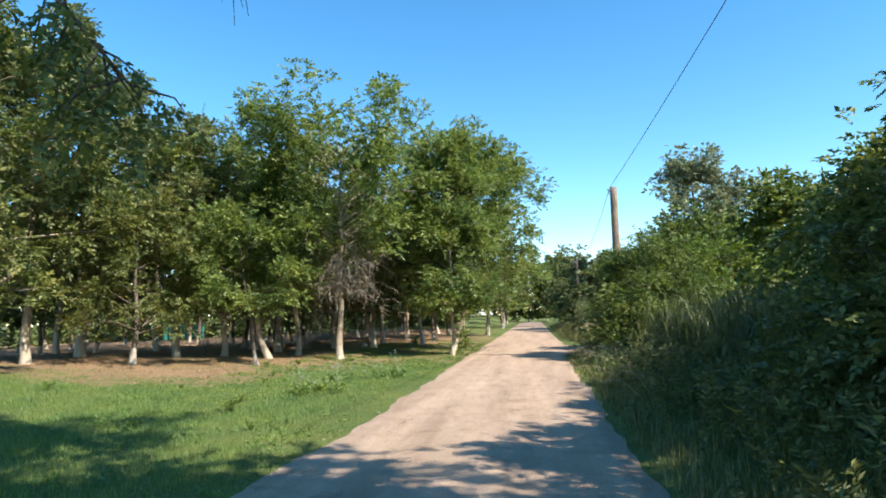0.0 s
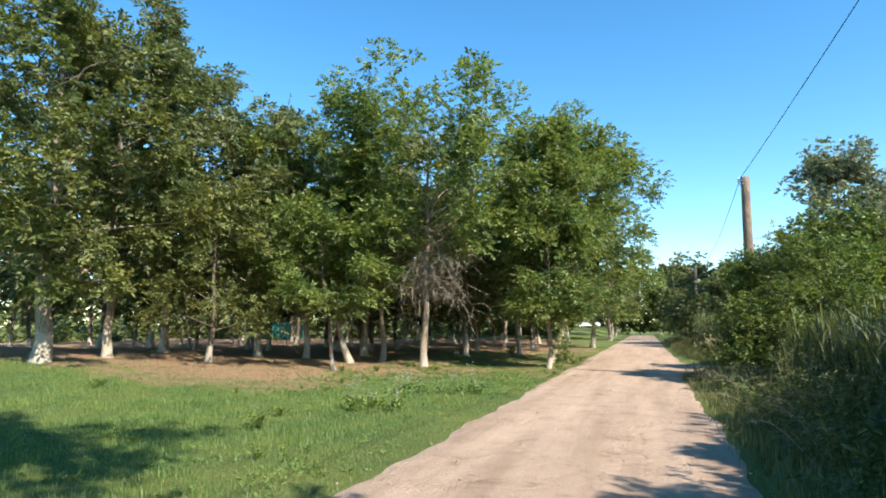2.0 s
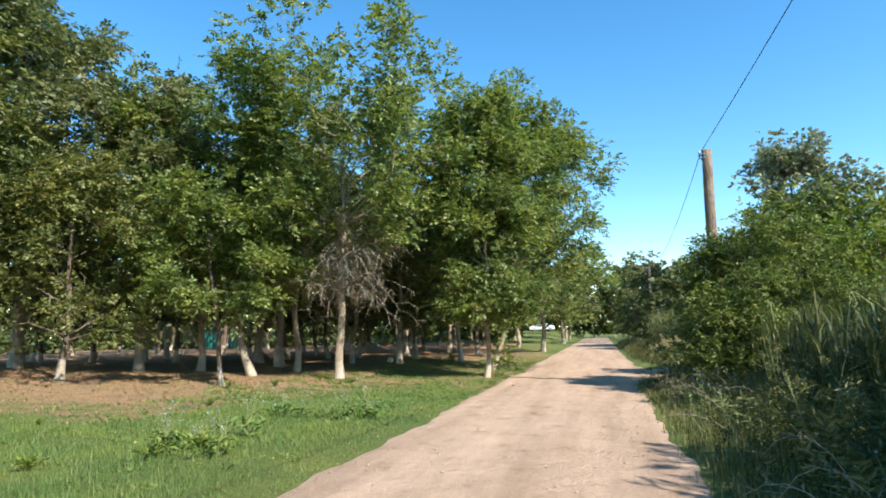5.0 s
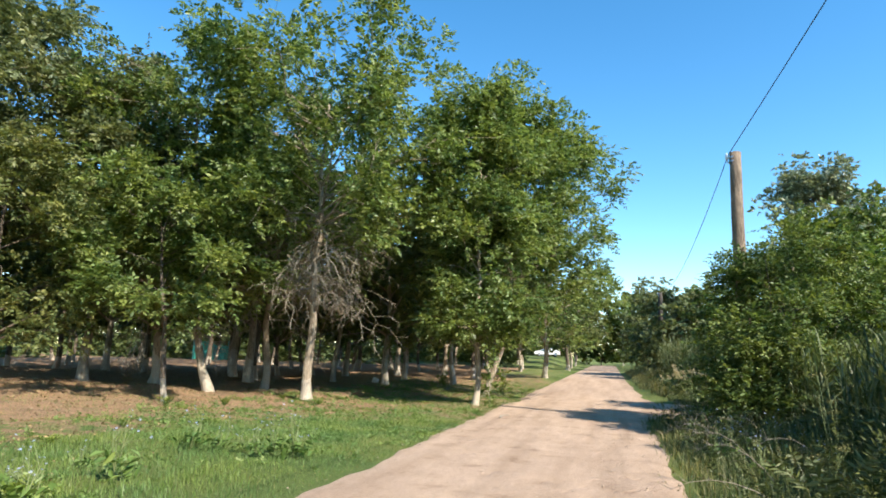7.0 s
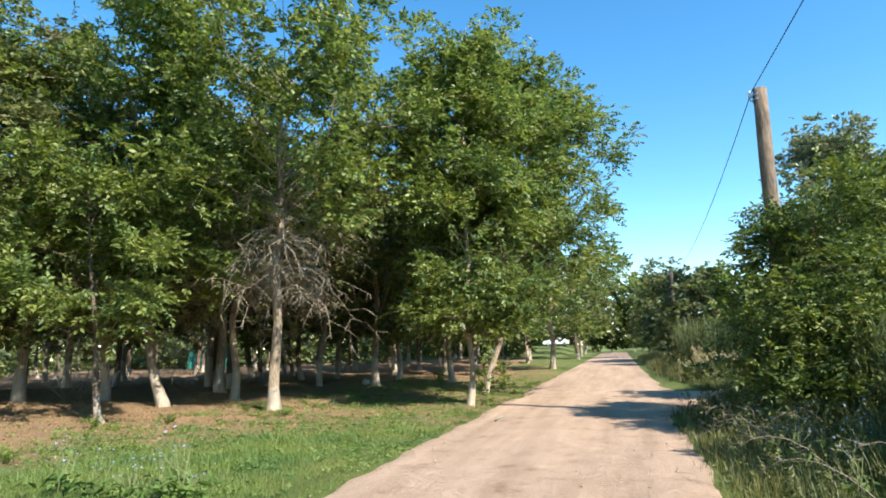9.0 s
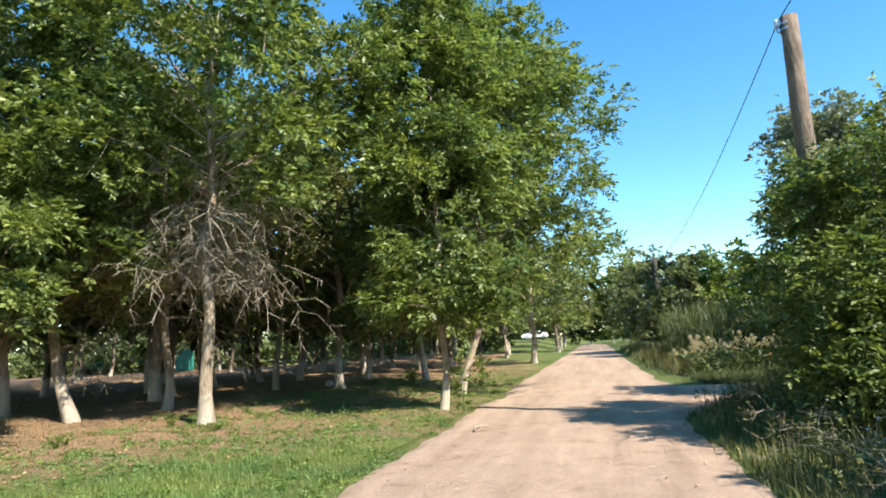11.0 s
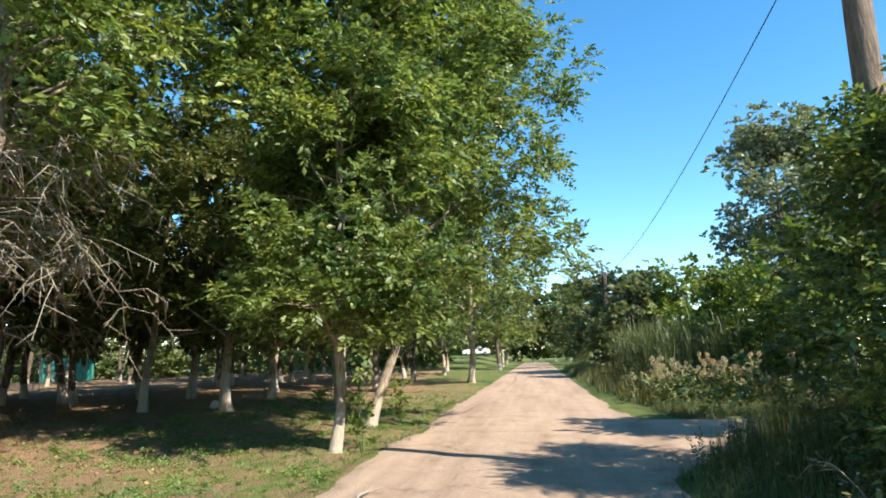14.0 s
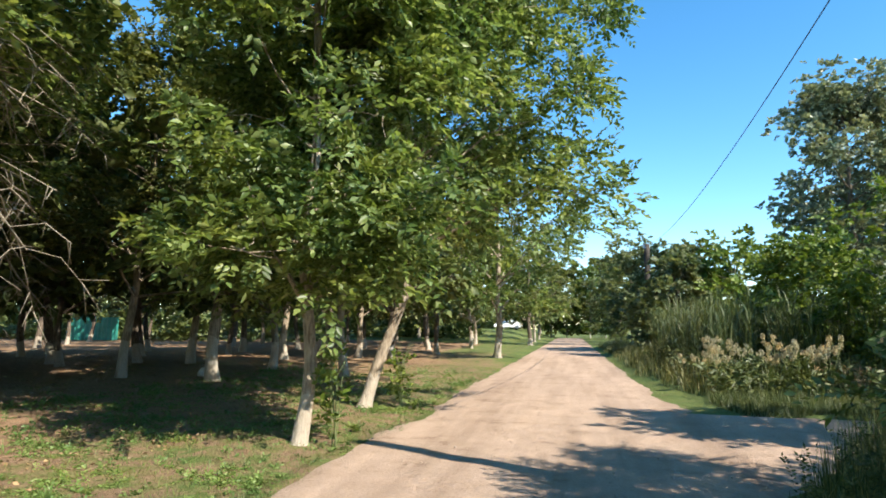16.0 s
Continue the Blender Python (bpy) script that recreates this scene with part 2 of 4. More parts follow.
def spray_mesh(name, foot, way, mat, rng, reach=0.36, count=9, length=0.13, width=0.06, droop=0.4):
    """Leafy shoots: leaflets in pairs along a drooping stalk, one shoot from every foot."""
    n = len(foot)
    z = np.array([0, 0, 1.0])
    side = np.cross(way, z + rng.normal(0, 0.35, (n, 3)))
    side /= np.linalg.norm(side, axis=1)[:, None] + 1e-9
    span = reach * rng.uniform(0.6, 1.25, n)[:, None]
    rows, faces = [], []
    for j in range(count):
        u = (j + 0.6) / count
        p = foot + way * span * u - z * droop * span * u * u
        sgn = 0.0 if j == count - 1 else (1.0 if j % 2 else -1.0)
        d = way * (0.55 if sgn else 1.0) + side * sgn * 0.85 - z * 0.25 + rng.normal(0, 0.22, (n, 3))
        d /= np.linalg.norm(d, axis=1)[:, None] + 1e-9
        w = np.cross(d, np.cross(side, way) + rng.normal(0, 0.48, (n, 3)))
        w /= np.linalg.norm(w, axis=1)[:, None] + 1e-9
        k = rng.uniform(0.7, 1.25, n)[:, None]
        fold = np.cross(w, d) * width * 0.25 * k
        rows += [p, p + d * length * 0.45 * k + w * width * 0.5 * k + fold, p + d * length * k, p + d * length * 0.45 * k - w * width * 0.5 * k + fold]
    v = np.stack(rows, 1).reshape(-1, 3)
    i = np.arange(n * count) * 4
    return raw_mesh(name, v, np.stack([i, i + 1, i + 2, i, i + 2, i + 3], 1).reshape(-1), mat)


def raw_mesh(name, v, tri, mat):
    me = bpy.data.meshes.new(name)
    me.vertices.add(len(v))
    me.vertices.foreach_set("co", np.asarray(v, np.float32).reshape(-1))
    me.loops.add(len(tri))
    me.loops.foreach_set("vertex_index", np.asarray(tri, np.int32))
    me.polygons.add(len(tri) // 3)
    me.polygons.foreach_set("loop_start", np.arange(0, len(tri), 3, dtype=np.int32))
    me.update(calc_edges=True)
    me.materials.append(mat)
    return me


def blade_mesh(name, foot, height, width, mat, rng, lean=0.35, segs=2):
    """Grass blades: narrow bent ribbons that end in a point, one at every foot."""
    n = len(foot)
    az = rng.uniform(0, 2 * np.pi, n)
    h = np.asarray(height, float) * np.ones(n)
    bend = np.abs(rng.normal(0, lean, n))
    out = np.stack([np.cos(az), np.sin(az), np.zeros(n)], 1)
    side = np.stack([-np.sin(az), np.cos(az), np.zeros(n)], 1) * (np.asarray(width, float) * np.ones(n))[:, None] * 0.5
    rows = []
    for k in range(segs + 1):
        u = k / segs
        c = foot + out * (h * bend * u * u)[:, None] + np.array([0, 0, 1.0]) * (h * (u - 0.35 * bend * u * u))[:, None]
        if k < segs:
            rows += [c - side * (1 - 0.5 * u), c + side * (1 - 0.5 * u)]
        else:
            rows.append(c)
    m = len(rows)
    v = np.stack(rows, 1).reshape(-1, 3)
    i = np.arange(n) * m
    tri = []
    for k in range(segs - 1):
        a = 2 * k
        tri += [i + a, i + a + 1, i + a + 3, i + a, i + a + 3, i + a + 2]
    a = 2 * (segs - 1)
    tri += [i + a, i + a + 1, i + a + 2]
    return raw_mesh(name, v, np.stack(tri, 1).reshape(-1), mat)


# ---- ground and road ----
ROAD_L, ROAD_R = -2.9, 1.2


def dip(y):
    """Lowers road and verge at the side track, fitting trunk feet to the camera's view."""
    y = np.asarray(y, float)
    return -0.13 * step(13, 24, y) * (1 - step(33, 48, y))


def swell(x, y):
    """The lie of the land: flat along the road, rising gently under the plantation and far ahead."""
    x, y = np.asarray(x, float), np.asarray(y, float)
    left = 0.62 * step(-8, -19, x) * (1 - 0.7 * step(22, 34, y)) 
    # far rise sized so the parked car fits the camera's view
    far = 1.4 * step(60, 120, y) * step(-3, -9, x)
    return left + far + dip(y) * step(-9.5, -5.5, x)


def rough(x, y):
    return 0.035 * np.sin(x * 1.7 + 0.6 * np.sin(y * 0.9)) * np.sin(y * 1.3 + 0.8 * np.sin(x * 1.1)) + 0.02 * np.sin(x * 4.1 + y * 2.3) * np.sin(y * 3.7 - x * 1.9)


def height(x, y):
    x, y = np.asarray(x, float), np.asarray(y, float)
    off = np.maximum(ROAD_L + 2.2 * dip(y) - x, x - ROAD_R + 0.7 * dip(y))
    off = np.where((x > 0) & (x < 11) & (y > np.minimum(25.3 + 1.6 * (x - 1.3), 29.3)) & (y < 31.3), -0.6, off)
    return swell(x, y) + rough(x, y) * step(-0.4, 1.0, off) + 0.05 * step(0.0, 0.8, off) - 0.04 * (1 - step(-0.5, 0.1, off))


def soil_depth(x, y):
    """How far inside the bare soil of the plantation a place lies, in metres."""
    line = -8.2 + 0.45 * np.clip(y - 15.0, 0, 10.5)
    return np.minimum(line - x + 0.5 * np.sin(y * 0.9) + 0.25 * np.sin(y * 2.3 + x), y - 14.6 + 0.4 * np.sin(x * 0.9) + 0.2 * np.sin(x * 2.7))


def build_ground():
    far = np.geomspace(1, 1600, 16)
    xs = np.concatenate([-26 - far[::-1] * 1.0, np.arange(-26, -12, 0.8), np.arange(-12, 7, 0.3), np.arange(7, 26, 0.9), 26 + far])
    ys = np.concatenate([-12 - far[::-1], np.arange(-12, 2, 0.7), np.arange(2, 46, 0.3), np.arange(46, 140, 2.0), 140 + far])
    X, Y = np.meshgrid(xs, ys)
    Z = height(X, Y)
    v = np.stack([X, Y, Z], -1).reshape(-1, 3)
    nx, ny = len(xs), len(ys)
    a = (np.arange(ny - 1)[:, None] * nx + np.arange(nx - 1)[None, :]).reshape(-1)
    tri = np.stack([a, a + 1, a + nx + 1, a, a + nx + 1, a + nx], 1).reshape(-1)
    me = raw_mesh("ground", v, tri, GROUND)
    smooth(me)
    # share of green cover: lush verge, bare leaf litter under the plantation
    d = soil_depth(X, Y)
    g = 1 - 0.5 * step(-0.9, 0.8, d) - 0.34 * step(1.2, 4.2, d)
    g = np.where(X > -9.5, np.maximum(g, 0.66 * step(42, 56, Y) * step(-9.5, -7, X)), g)
    g = np.where((X < ROAD_L) & (Y > 15), g - 0.42 * np.clip(g - 0.45, 0, 1) * 2 * step(19.5, 23.5, Y) * (1 - step(42, 50, Y)), g)
    g = np.where(X > ROAD_R, 0.8, g)
    g = np.where((np.abs(X) > 60) | (Y > 70) | (Y < -15), 0.72, g)
    col = np.ones((v.shape[0], 4), np.float32)
    col[:, 0] = g.reshape(-1)
    lay = me.color_attributes.new("cover", "FLOAT_COLOR", "POINT")
    lay.data.foreach_set("color", col.reshape(-1))
    return tagged(new("ground", me), "grassy verge giving way to brown leaf litter", "ground", kind="structure")


def strip(name, left, right, ys, z, cols=16):
    """A domed dirt strip between two ragged edges, dipping under the turf along both."""
    u = np.linspace(0, 1, cols)
    X = left[:, None] * (1 - u) + right[:, None] * u
    Y = ys[:, None] + 0 * X
    rut = -0.018 * np.exp(-((u - 0.26) / 0.08) ** 2) - 0.018 * np.exp(-((u - 0.72) / 0.08) ** 2)
    Z = z + 0.05 * (1 - np.abs(2 * u - 1) ** 4) - 0.05 + rut[None, :] + 0.006 * np.sin(X * 7 + Y * 3) * np.sin(Y * 5)
    Z = Z + 0.03 + dip(Y)
    Z[:, 0] -= 0.06
    Z[:, -1] -= 0.06
    v = np.stack([X, Y, Z], -1).reshape(-1, 3)
    ny = len(ys)
    a = (np.arange(ny - 1)[:, None] * cols + np.arange(cols - 1)[None, :]).reshape(-1)
    tri = np.stack([a, a + 1, a + cols + 1, a, a + cols + 1, a + cols], 1).reshape(-1)
    return smooth(raw_mesh(name, v, tri, ROAD))


def build_road():
    ys = np.concatenate([np.arange(-60, 2, 2.0), np.arange(2, 50, 0.25), np.arange(50, 120, 2.0)])
    wob = lambda s: 0.05 * np.sin(ys * 0.8 + s) + 0.04 * np.sin(ys * 2.3 + 2 * s) + 0.03 * np.sin(ys * 5.9 + s)
    mouth = np.interp(ys, [25.2, 29.1, 30.0, 30.9, 31.5, 33.0, 36.0, 45.0], [0.0, 2.4, 9.0, 9.0, 1.3, 0.85, 0.5, 0.1])
    right = ROAD_R - 0.7 * dip(ys) + wob(4.0) + 0.2 * step(22, 40, ys) + mouth
    road = part("road", strip("road", ROAD_L + wob(1.0) - 0.28 * step(10, 6, ys) - 0.1 * np.exp(-((ys - 28.5) / 2.5) ** 2) + 2.2 * dip(ys), right, ys, 0.0, 22), ROAD, None)
    return tagged(road, "pale sandy dirt road with shallow wheel ruts", "road", kind="structure")


ground = build_ground()
road = build_road()


# ---- trees ----
def grow(seed, tall, reach, clear, girth, leaves, leaf, bark, leaf_size=(0.135, 0.065), lean=(0, 0), limbs=22, bow=(0, 0),
         dead=0, clump=0.5, top=0.35, droop=0.32, skirt=0.75, thin=0.0, shoot=(0.3, 9), fine=False, crest=1.0, gaps=0.42):
    """A broadleaf tree at the origin: trunk, branches and a crown of leaf clumps along the twigs.
    tall, reach, clear: height, crown radius and height of the lowest leaves; top: how full the crown's top is; skirt: how wide its foot is."""
    rng = np.random.default_rng(seed)
    root = new("tree")
    # trunk line
    def stem(h):
        u = h / tall
        return Vector((lean[0] * u + bow[0] * math.sin(math.pi * min(1, u * 2.2)) + 0.06 * math.sin(2.1 * h + seed), lean[1] * u + bow[1] * math.sin(math.pi * min(1, u * 2.2)) + 0.06 * math.sin(1.7 * h + 2 * seed), h)) - Vector((0.06 * math.sin(seed), 0.06 * math.sin(2 * seed), 0))
    trunk = Tubes()
    hs = [-0.15, 0.0, 0.12, 0.3, 0.6, 1.0, 1.5, 2.2, 3.0, *np.linspace(3.8, tall * 0.82, 6)]
    rad = lambda h: girth * (max(0.1, 1 - 0.95 * h / tall) + 0.42 * math.exp(-max(h, 0) / 0.16))
    trunk.add([stem(h) for h in hs], [rad(h) for h in hs], 10)
    for i, v in enumerate(trunk.v):
        w = 1 + 0.06 * math.sin(5 * math.atan2(v.y, v.x) + 4 * v.z + seed) * (1 if v.z > 0.4 else 2.2)
        c = stem(v.z)
        trunk.v[i] = Vector((c.x + (v.x - c.x) * w, c.y + (v.y - c.y) * w, v.z))
    part("trunk", trunk.mesh("trunk", bark), bark, root)
    wood, spots, weight, made = Tubes(), [], [], []
    for i in range(limbs):
        u = ((i + rng.uniform(0.1, 0.9)) / limbs) ** crest
        h = clear + (tall - clear) * u
        prof = skirt + (1 - skirt) * min(1, u / 0.35) if u < 0.35 else 1 - (1 - top) * ((u - 0.35) / 0.65) ** 1.6
        ln = reach * prof * rng.uniform(0.62, 1.04)
        az = i * 2.399 + rng.uniform(-0.5, 0.5)
        hb = max(clear * 0.75, h - ln * rng.uniform(0.25, 0.7))
        hb = min(hb, tall * 0.76)
        a = stem(hb)
        e = stem(min(h, tall)) + Vector((math.cos(az) * ln, math.sin(az) * ln, rng.uniform(-0.25, 0.12) * ln))
        m = a.lerp(e, 0.5) + Vector((0, 0, 0.12 * ln)) + Vector(rng.normal(0, 0.1, 3).tolist()) * ln * 0.6
        r = max(0.014, rad(hb) * 0.42)
        line = [a, a.lerp(m, 0.55), m, m.lerp(e, 0.5) + Vector(rng.normal(0, 0.06, 3).tolist()) * ln * 0.5, e]
        wood.add(line, [r, r * 0.75, r * 0.5, r * 0.3, 0.006], 5)
        for j in range(5):
            w = rng.uniform(0.35, 1.0)
            p = line[int(w * 3.99)].lerp(line[min(4, int(w * 3.99) + 1)], (w * 3.99) % 1)
            q = p + Vector((*rng.normal(0, 0.30 * ln ** 0.5, 2).tolist(), rng.normal(0.06, 0.24 * ln ** 0.5))) + Vector((math.cos(az), math.sin(az), 0)) * 0.15 * ln
            wood.add([p, p.lerp(q, 0.5) + Vector(rng.normal(0, 0.05, 3).tolist()), q], [r * 0.3, r * 0.2, 0.004], 3)
            if rng.random() > thin:
                spots.append(q)
                weight.append(rng.uniform(0.5, 1.4))
            if rng.random() > 0.45 + thin * 0.5:
                spots.append(p.lerp(q, 0.5))
                weight.append(rng.uniform(0.3, 0.8))
        spots.append(e)
        weight.append(1.2)
        if fine:
            part("limb", wood.mesh("limb", bark), bark, root)
            wood = Tubes()
    if not fine:
        part("branchwork", wood.mesh("branchwork", bark), bark, root)
    sp = np.array([tuple(s) for s in spots])
    wt = np.array(weight) / sum(weight)
    per = shoot[1]
    pick = rng.choice(len(sp), leaves // per, p=wt)
    n = len(pick)
    size = clump * np.sqrt(np.array(weight))[pick][:, None]
    off = rng.normal(0, 1, (n, 3)) * np.array([1, 1, 0.75])
    off *= np.minimum(1.0, 1.6 / np.linalg.norm(off, axis=1))[:, None] * size * 0.54
    c = sp[pick] + off
    axis = np.array([tuple(stem(min(h, tall))) for h in c[:, 2]])
    out = c - axis
    out /= np.linalg.norm(out, axis=1)[:, None] + 1e-9
    way = off / (size + 1e-9) * 0.9 + out * 0.5 + rng.normal(0, 0.4, (n, 3)) + np.array([0, 0, 0.25])
    way /= np.linalg.norm(way, axis=1)[:, None]
    ph = rng.uniform(0, 6.28, 6)
    wave = lambda k, a: np.sin(c[:, 0] * k + ph[a] + 1.3 * np.sin(c[:, 2] * k * 0.8 + ph[a + 1])) * np.sin(c[:, 1] * k + ph[a + 2] + 1.3 * np.sin(c[:, 0] * k * 0.7)) + 0.7 * np.sin(c[:, 2] * k * 1.3 + ph[a + 1] + c[:, 0] * 0.5)
    airy = 0.6 * wave(1.5, 0) + 0.5 * wave(3.2, 3)
    ok = (c[:, 2] > max(0.2, clear * 0.62)) & (airy > np.quantile(airy, gaps * 0.62) - rng.exponential(0.05, n))
    part("crown", spray_mesh("crown", c[ok], way[ok], leaf, rng, shoot[0], per, leaf_size[0], leaf_size[1], droop), leaf, root)
    for i in range(dead):
        bare = Tubes()
        h = clear * (0.57 + 0.5 * (i + 0.5) / dead)
        az = i * 2.399 + rng.uniform(-0.4, 0.4)
        ln = rng.uniform(1.3, 2.4) * (0.55 + 0.5 * min(1, (h / clear - 0.45) / 0.22))
        a = stem(h)
        d = Vector((math.cos(az), math.sin(az), 0))
        fall = rng.uniform(0.05, 0.7)
        line = [a + d * ln * w + Vector((0, 0, ln * (0.5 * w - (0.4 + fall) * w * w * 1.25))) + Vector(rng.normal(0, 0.07, 3).tolist()) * (w > 0) for w in (0, 0.2, 0.4, 0.6, 0.8, 1.0)]
        r = rng.uniform(0.014, 0.03)
        bare.add(line, [r, r * 0.85, r * 0.7, r * 0.5, r * 0.35, 0.006], 5)
        for j in range(17):
            w = rng.uniform(0.25, 1.0) * 4.99
            p = line[int(w)].lerp(line[int(w) + 1], w % 1)
            l2 = rng.uniform(0.35, 1.15)
            q = p + Vector((*rng.normal(0, 0.42, 2).tolist(), -rng.uniform(-0.1, 0.9))).normalized() * l2 + d * l2 * 0.4
            k = p.lerp(q, 0.5) + Vector((*rng.normal(0, 0.06, 2).tolist(), 0.12))
            bare.add([p, k, q], [r * 0.42, r * 0.28, 0.005], 3)
            for z in range(3):
                o = k.lerp(q, rng.uniform(0, 1))
                bare.add([o, o + Vector((*rng.normal(0, 0.18, 2).tolist(), -rng.uniform(0.0, 0.4)))], [0.007, 0.004], 3)
        part("dead_branch", bare.mesh("dead_branch", TWIG), TWIG, root, "bare grey-brown dead branch")
    return root


def stand(root, x, y, turn=0.0, scale=1.0, deep=0.02):
    root.matrix_basis = pose(x, y, float(height(x, y)) - deep, 0, 0, turn) @ Matrix.Diagonal((scale, scale, scale, 1))
    return root


def tree(x, y, label, turn=0.0, group="plantation trees", **shape):
    return tagged(stand(grow(**shape), x, y, turn), label, "tree", group)


# trees of the plantation's edge, placed and shaped to fit the camera's view
tree(-8.1, 24.6, "tall ash with limed foot and bare dead lower branches", seed=3, tall=10.9, crest=0.8, fine=True, reach=4.1, clear=5.0, girth=0.145, leaves=76000, skirt=0.4, leaf=ASH, bark=BARK_PALE, leaf_size=(0.14, 0.072), lean=(0.4, -0.4), limbs=50, dead=25, top=0.9, clump=0.6, thin=0.05, gaps=0.42)
tree(-3.7, 27.0, "slim ash with an upright limed trunk, sprouts at its foot", seed=6, tall=10.8, reach=1.8, fine=True, clear=2.1, girth=0.09, leaves=80000, leaf=ASH, bark=BARK_PALE, leaf_size=(0.125, 0.066), lean=(0.05, 0.1), limbs=46, top=0.7, skirt=0.85, clump=0.5, gaps=0.28)
tree(-4.1, 30.6, "ash with a limed trunk leaning towards the road", seed=9, tall=10.8, reach=3.2, fine=True, clear=3.8, girth=0.115, leaves=104000, leaf=ASH, bark=BARK_PALE, leaf_size=(0.125, 0.066), lean=(2.0, 0.5), bow=(0.3, 0), limbs=52, top=0.65, skirt=1.0, clump=0.55, gaps=0.3)
tree(-3.7, 47.8, "roadside ash with a broad dense green crown", seed=11, tall=10.0, reach=4.0, clear=2.8, girth=0.17, leaves=30000, leaf=ASH, bark=BARK, leaf_size=(0.18, 0.1), limbs=26, top=0.5, clump=0.6)
tree(-3.8, 71.5, "dark roadside tree with low green crown", seed=13, tall=10.5, reach=4.0, clear=3.4, girth=0.2, leaves=16000, leaf=OLIVE, bark=BARK_DARK, leaf_size=(0.24, 0.13), limbs=22, top=0.45, clump=0.7)
tree(-11.1, 24.3, "ash with a slanting limed trunk and airy crown", seed=15, fine=True, tall=10.8, reach=3.4, clear=2.9, girth=0.125, leaves=56000, leaf=ASH, bark=BARK, lean=(-1.1, -0.8), bow=(-0.35, 0), limbs=40, top=0.7, clump=0.52, thin=0.15, gaps=0.62)
tree(-10.3, 21.5, "thin dark stem with a white limed foot", seed=17, tall=5.6, reach=2.5, clear=2.7, girth=0.075, leaves=24000, leaf=ASH, bark=BARK_DARK, lean=(-0.95, 0.1), limbs=16, top=0.6, clump=0.45)
tree(-16.7, 15.7, "old tree with thick flared limed trunk, grey-green crown", seed=19, tall=11.5, reach=4.3, clear=2.6, girth=0.24, shoot=(0.4, 12), gaps=0.25, leaves=52000, leaf=OLIVE, bark=BARK, leaf_size=(0.15, 0.075), limbs=28, top=0.45, clump=0.55, thin=0.1)
tree(-17.0, 18.3, "tall thin-leaved tree with wispy grey-green crown", seed=21, tall=12.6, reach=3.6, clear=3.2, girth=0.15, gaps=0.2, leaves=40000, leaf=WILLOW, bark=BARK, shoot=(0.5, 12), leaf_size=(0.175, 0.085), limbs=30, top=0.45, clump=0.5, thin=0.25)
tree(-17.2, 21.0, "tall wispy tree with small grey leaves", seed=22, tall=11.8, reach=3.0, clear=4.2, girth=0.17, gaps=0.2, leaves=32000, leaf=WILLOW, bark=BARK, shoot=(0.5, 12), leaf_size=(0.175, 0.085), limbs=26, top=0.45, clump=0.5, thin=0.25)
tree(-14.0, 19.6, "low spreading tree with dusty olive foliage", seed=24, tall=6.2, reach=3.0, clear=1.4, girth=0.1, leaves=28000, leaf=OLIVE, bark=BARK_DARK, leaf_size=(0.12, 0.06), limbs=22, top=0.5, clump=0.5)
tree(-13.2, 24.5, "leafy green ash in the front row", seed=26, gaps=0.6, dead=3, tall=7.0, reach=3.4, clear=2.2, girth=0.13, leaves=42000, leaf=ASH, bark=BARK, lean=(0.6, 0), limbs=22, top=0.55, clump=0.5)
tree(-11.2, 32.9, "small tree with a thin leaning trunk", seed=28, tall=9.4, reach=3.3, clear=2.4, girth=0.11, leaves=40000, leaf=OLIVE, bark=BARK, lean=(0.8, 0), limbs=20, clump=0.5)
tree(-13.2, 38.6, "plantation tree with a limed trunk", seed=30, tall=9.6, reach=3.4, clear=2.6, girth=0.14, leaves=26000, leaf=ASH, bark=BARK, limbs=22, clump=0.6, leaf_size=(0.18, 0.1))
tree(-9.8, 46.0, "twin-stemmed tree with limed trunk leaning outward", seed=32, tall=8.6, reach=3.4, clear=2.4, girth=0.15, leaves=16000, leaf=OLIVE, bark=BARK, lean=(0.9, 0), limbs=22, clump=0.6, leaf_size=(0.18, 0.1))

tree(-14.6, 23.2, "tall wispy tree rising behind the front row", seed=34, tall=10.2, reach=2.4, clear=4.5, girth=0.14, gaps=0.25, leaves=28000, leaf=WILLOW, bark=BARK, shoot=(0.5, 12), leaf_size=(0.175, 0.085), limbs=26, clump=0.5, thin=0.15)
tree(-12.6, 28.6, "tall green ash rising behind the front row", seed=36, gaps=0.75, tall=9.8, reach=3.4, clear=4.0, girth=0.16, leaves=30000, leaf=ASH, bark=BARK, limbs=30, clump=0.55, top=0.6)
tree(-10.9, 27.0, "ash with a leafy crown behind the dead branches", seed=38, gaps=0.7, dead=6, tall=9.4, reach=2.8, clear=3.8, girth=0.12, leaves=26000, leaf=ASH, bark=BARK, limbs=26, clump=0.5, top=0.6)
tree(-6.8, 36.5, "grey-green ash behind the roadside pair", seed=39, tall=8.6, reach=2.9, clear=2.8, girth=0.13, leaves=26000, leaf=OLIVE, bark=BARK, limbs=26, clump=0.55, top=0.6)

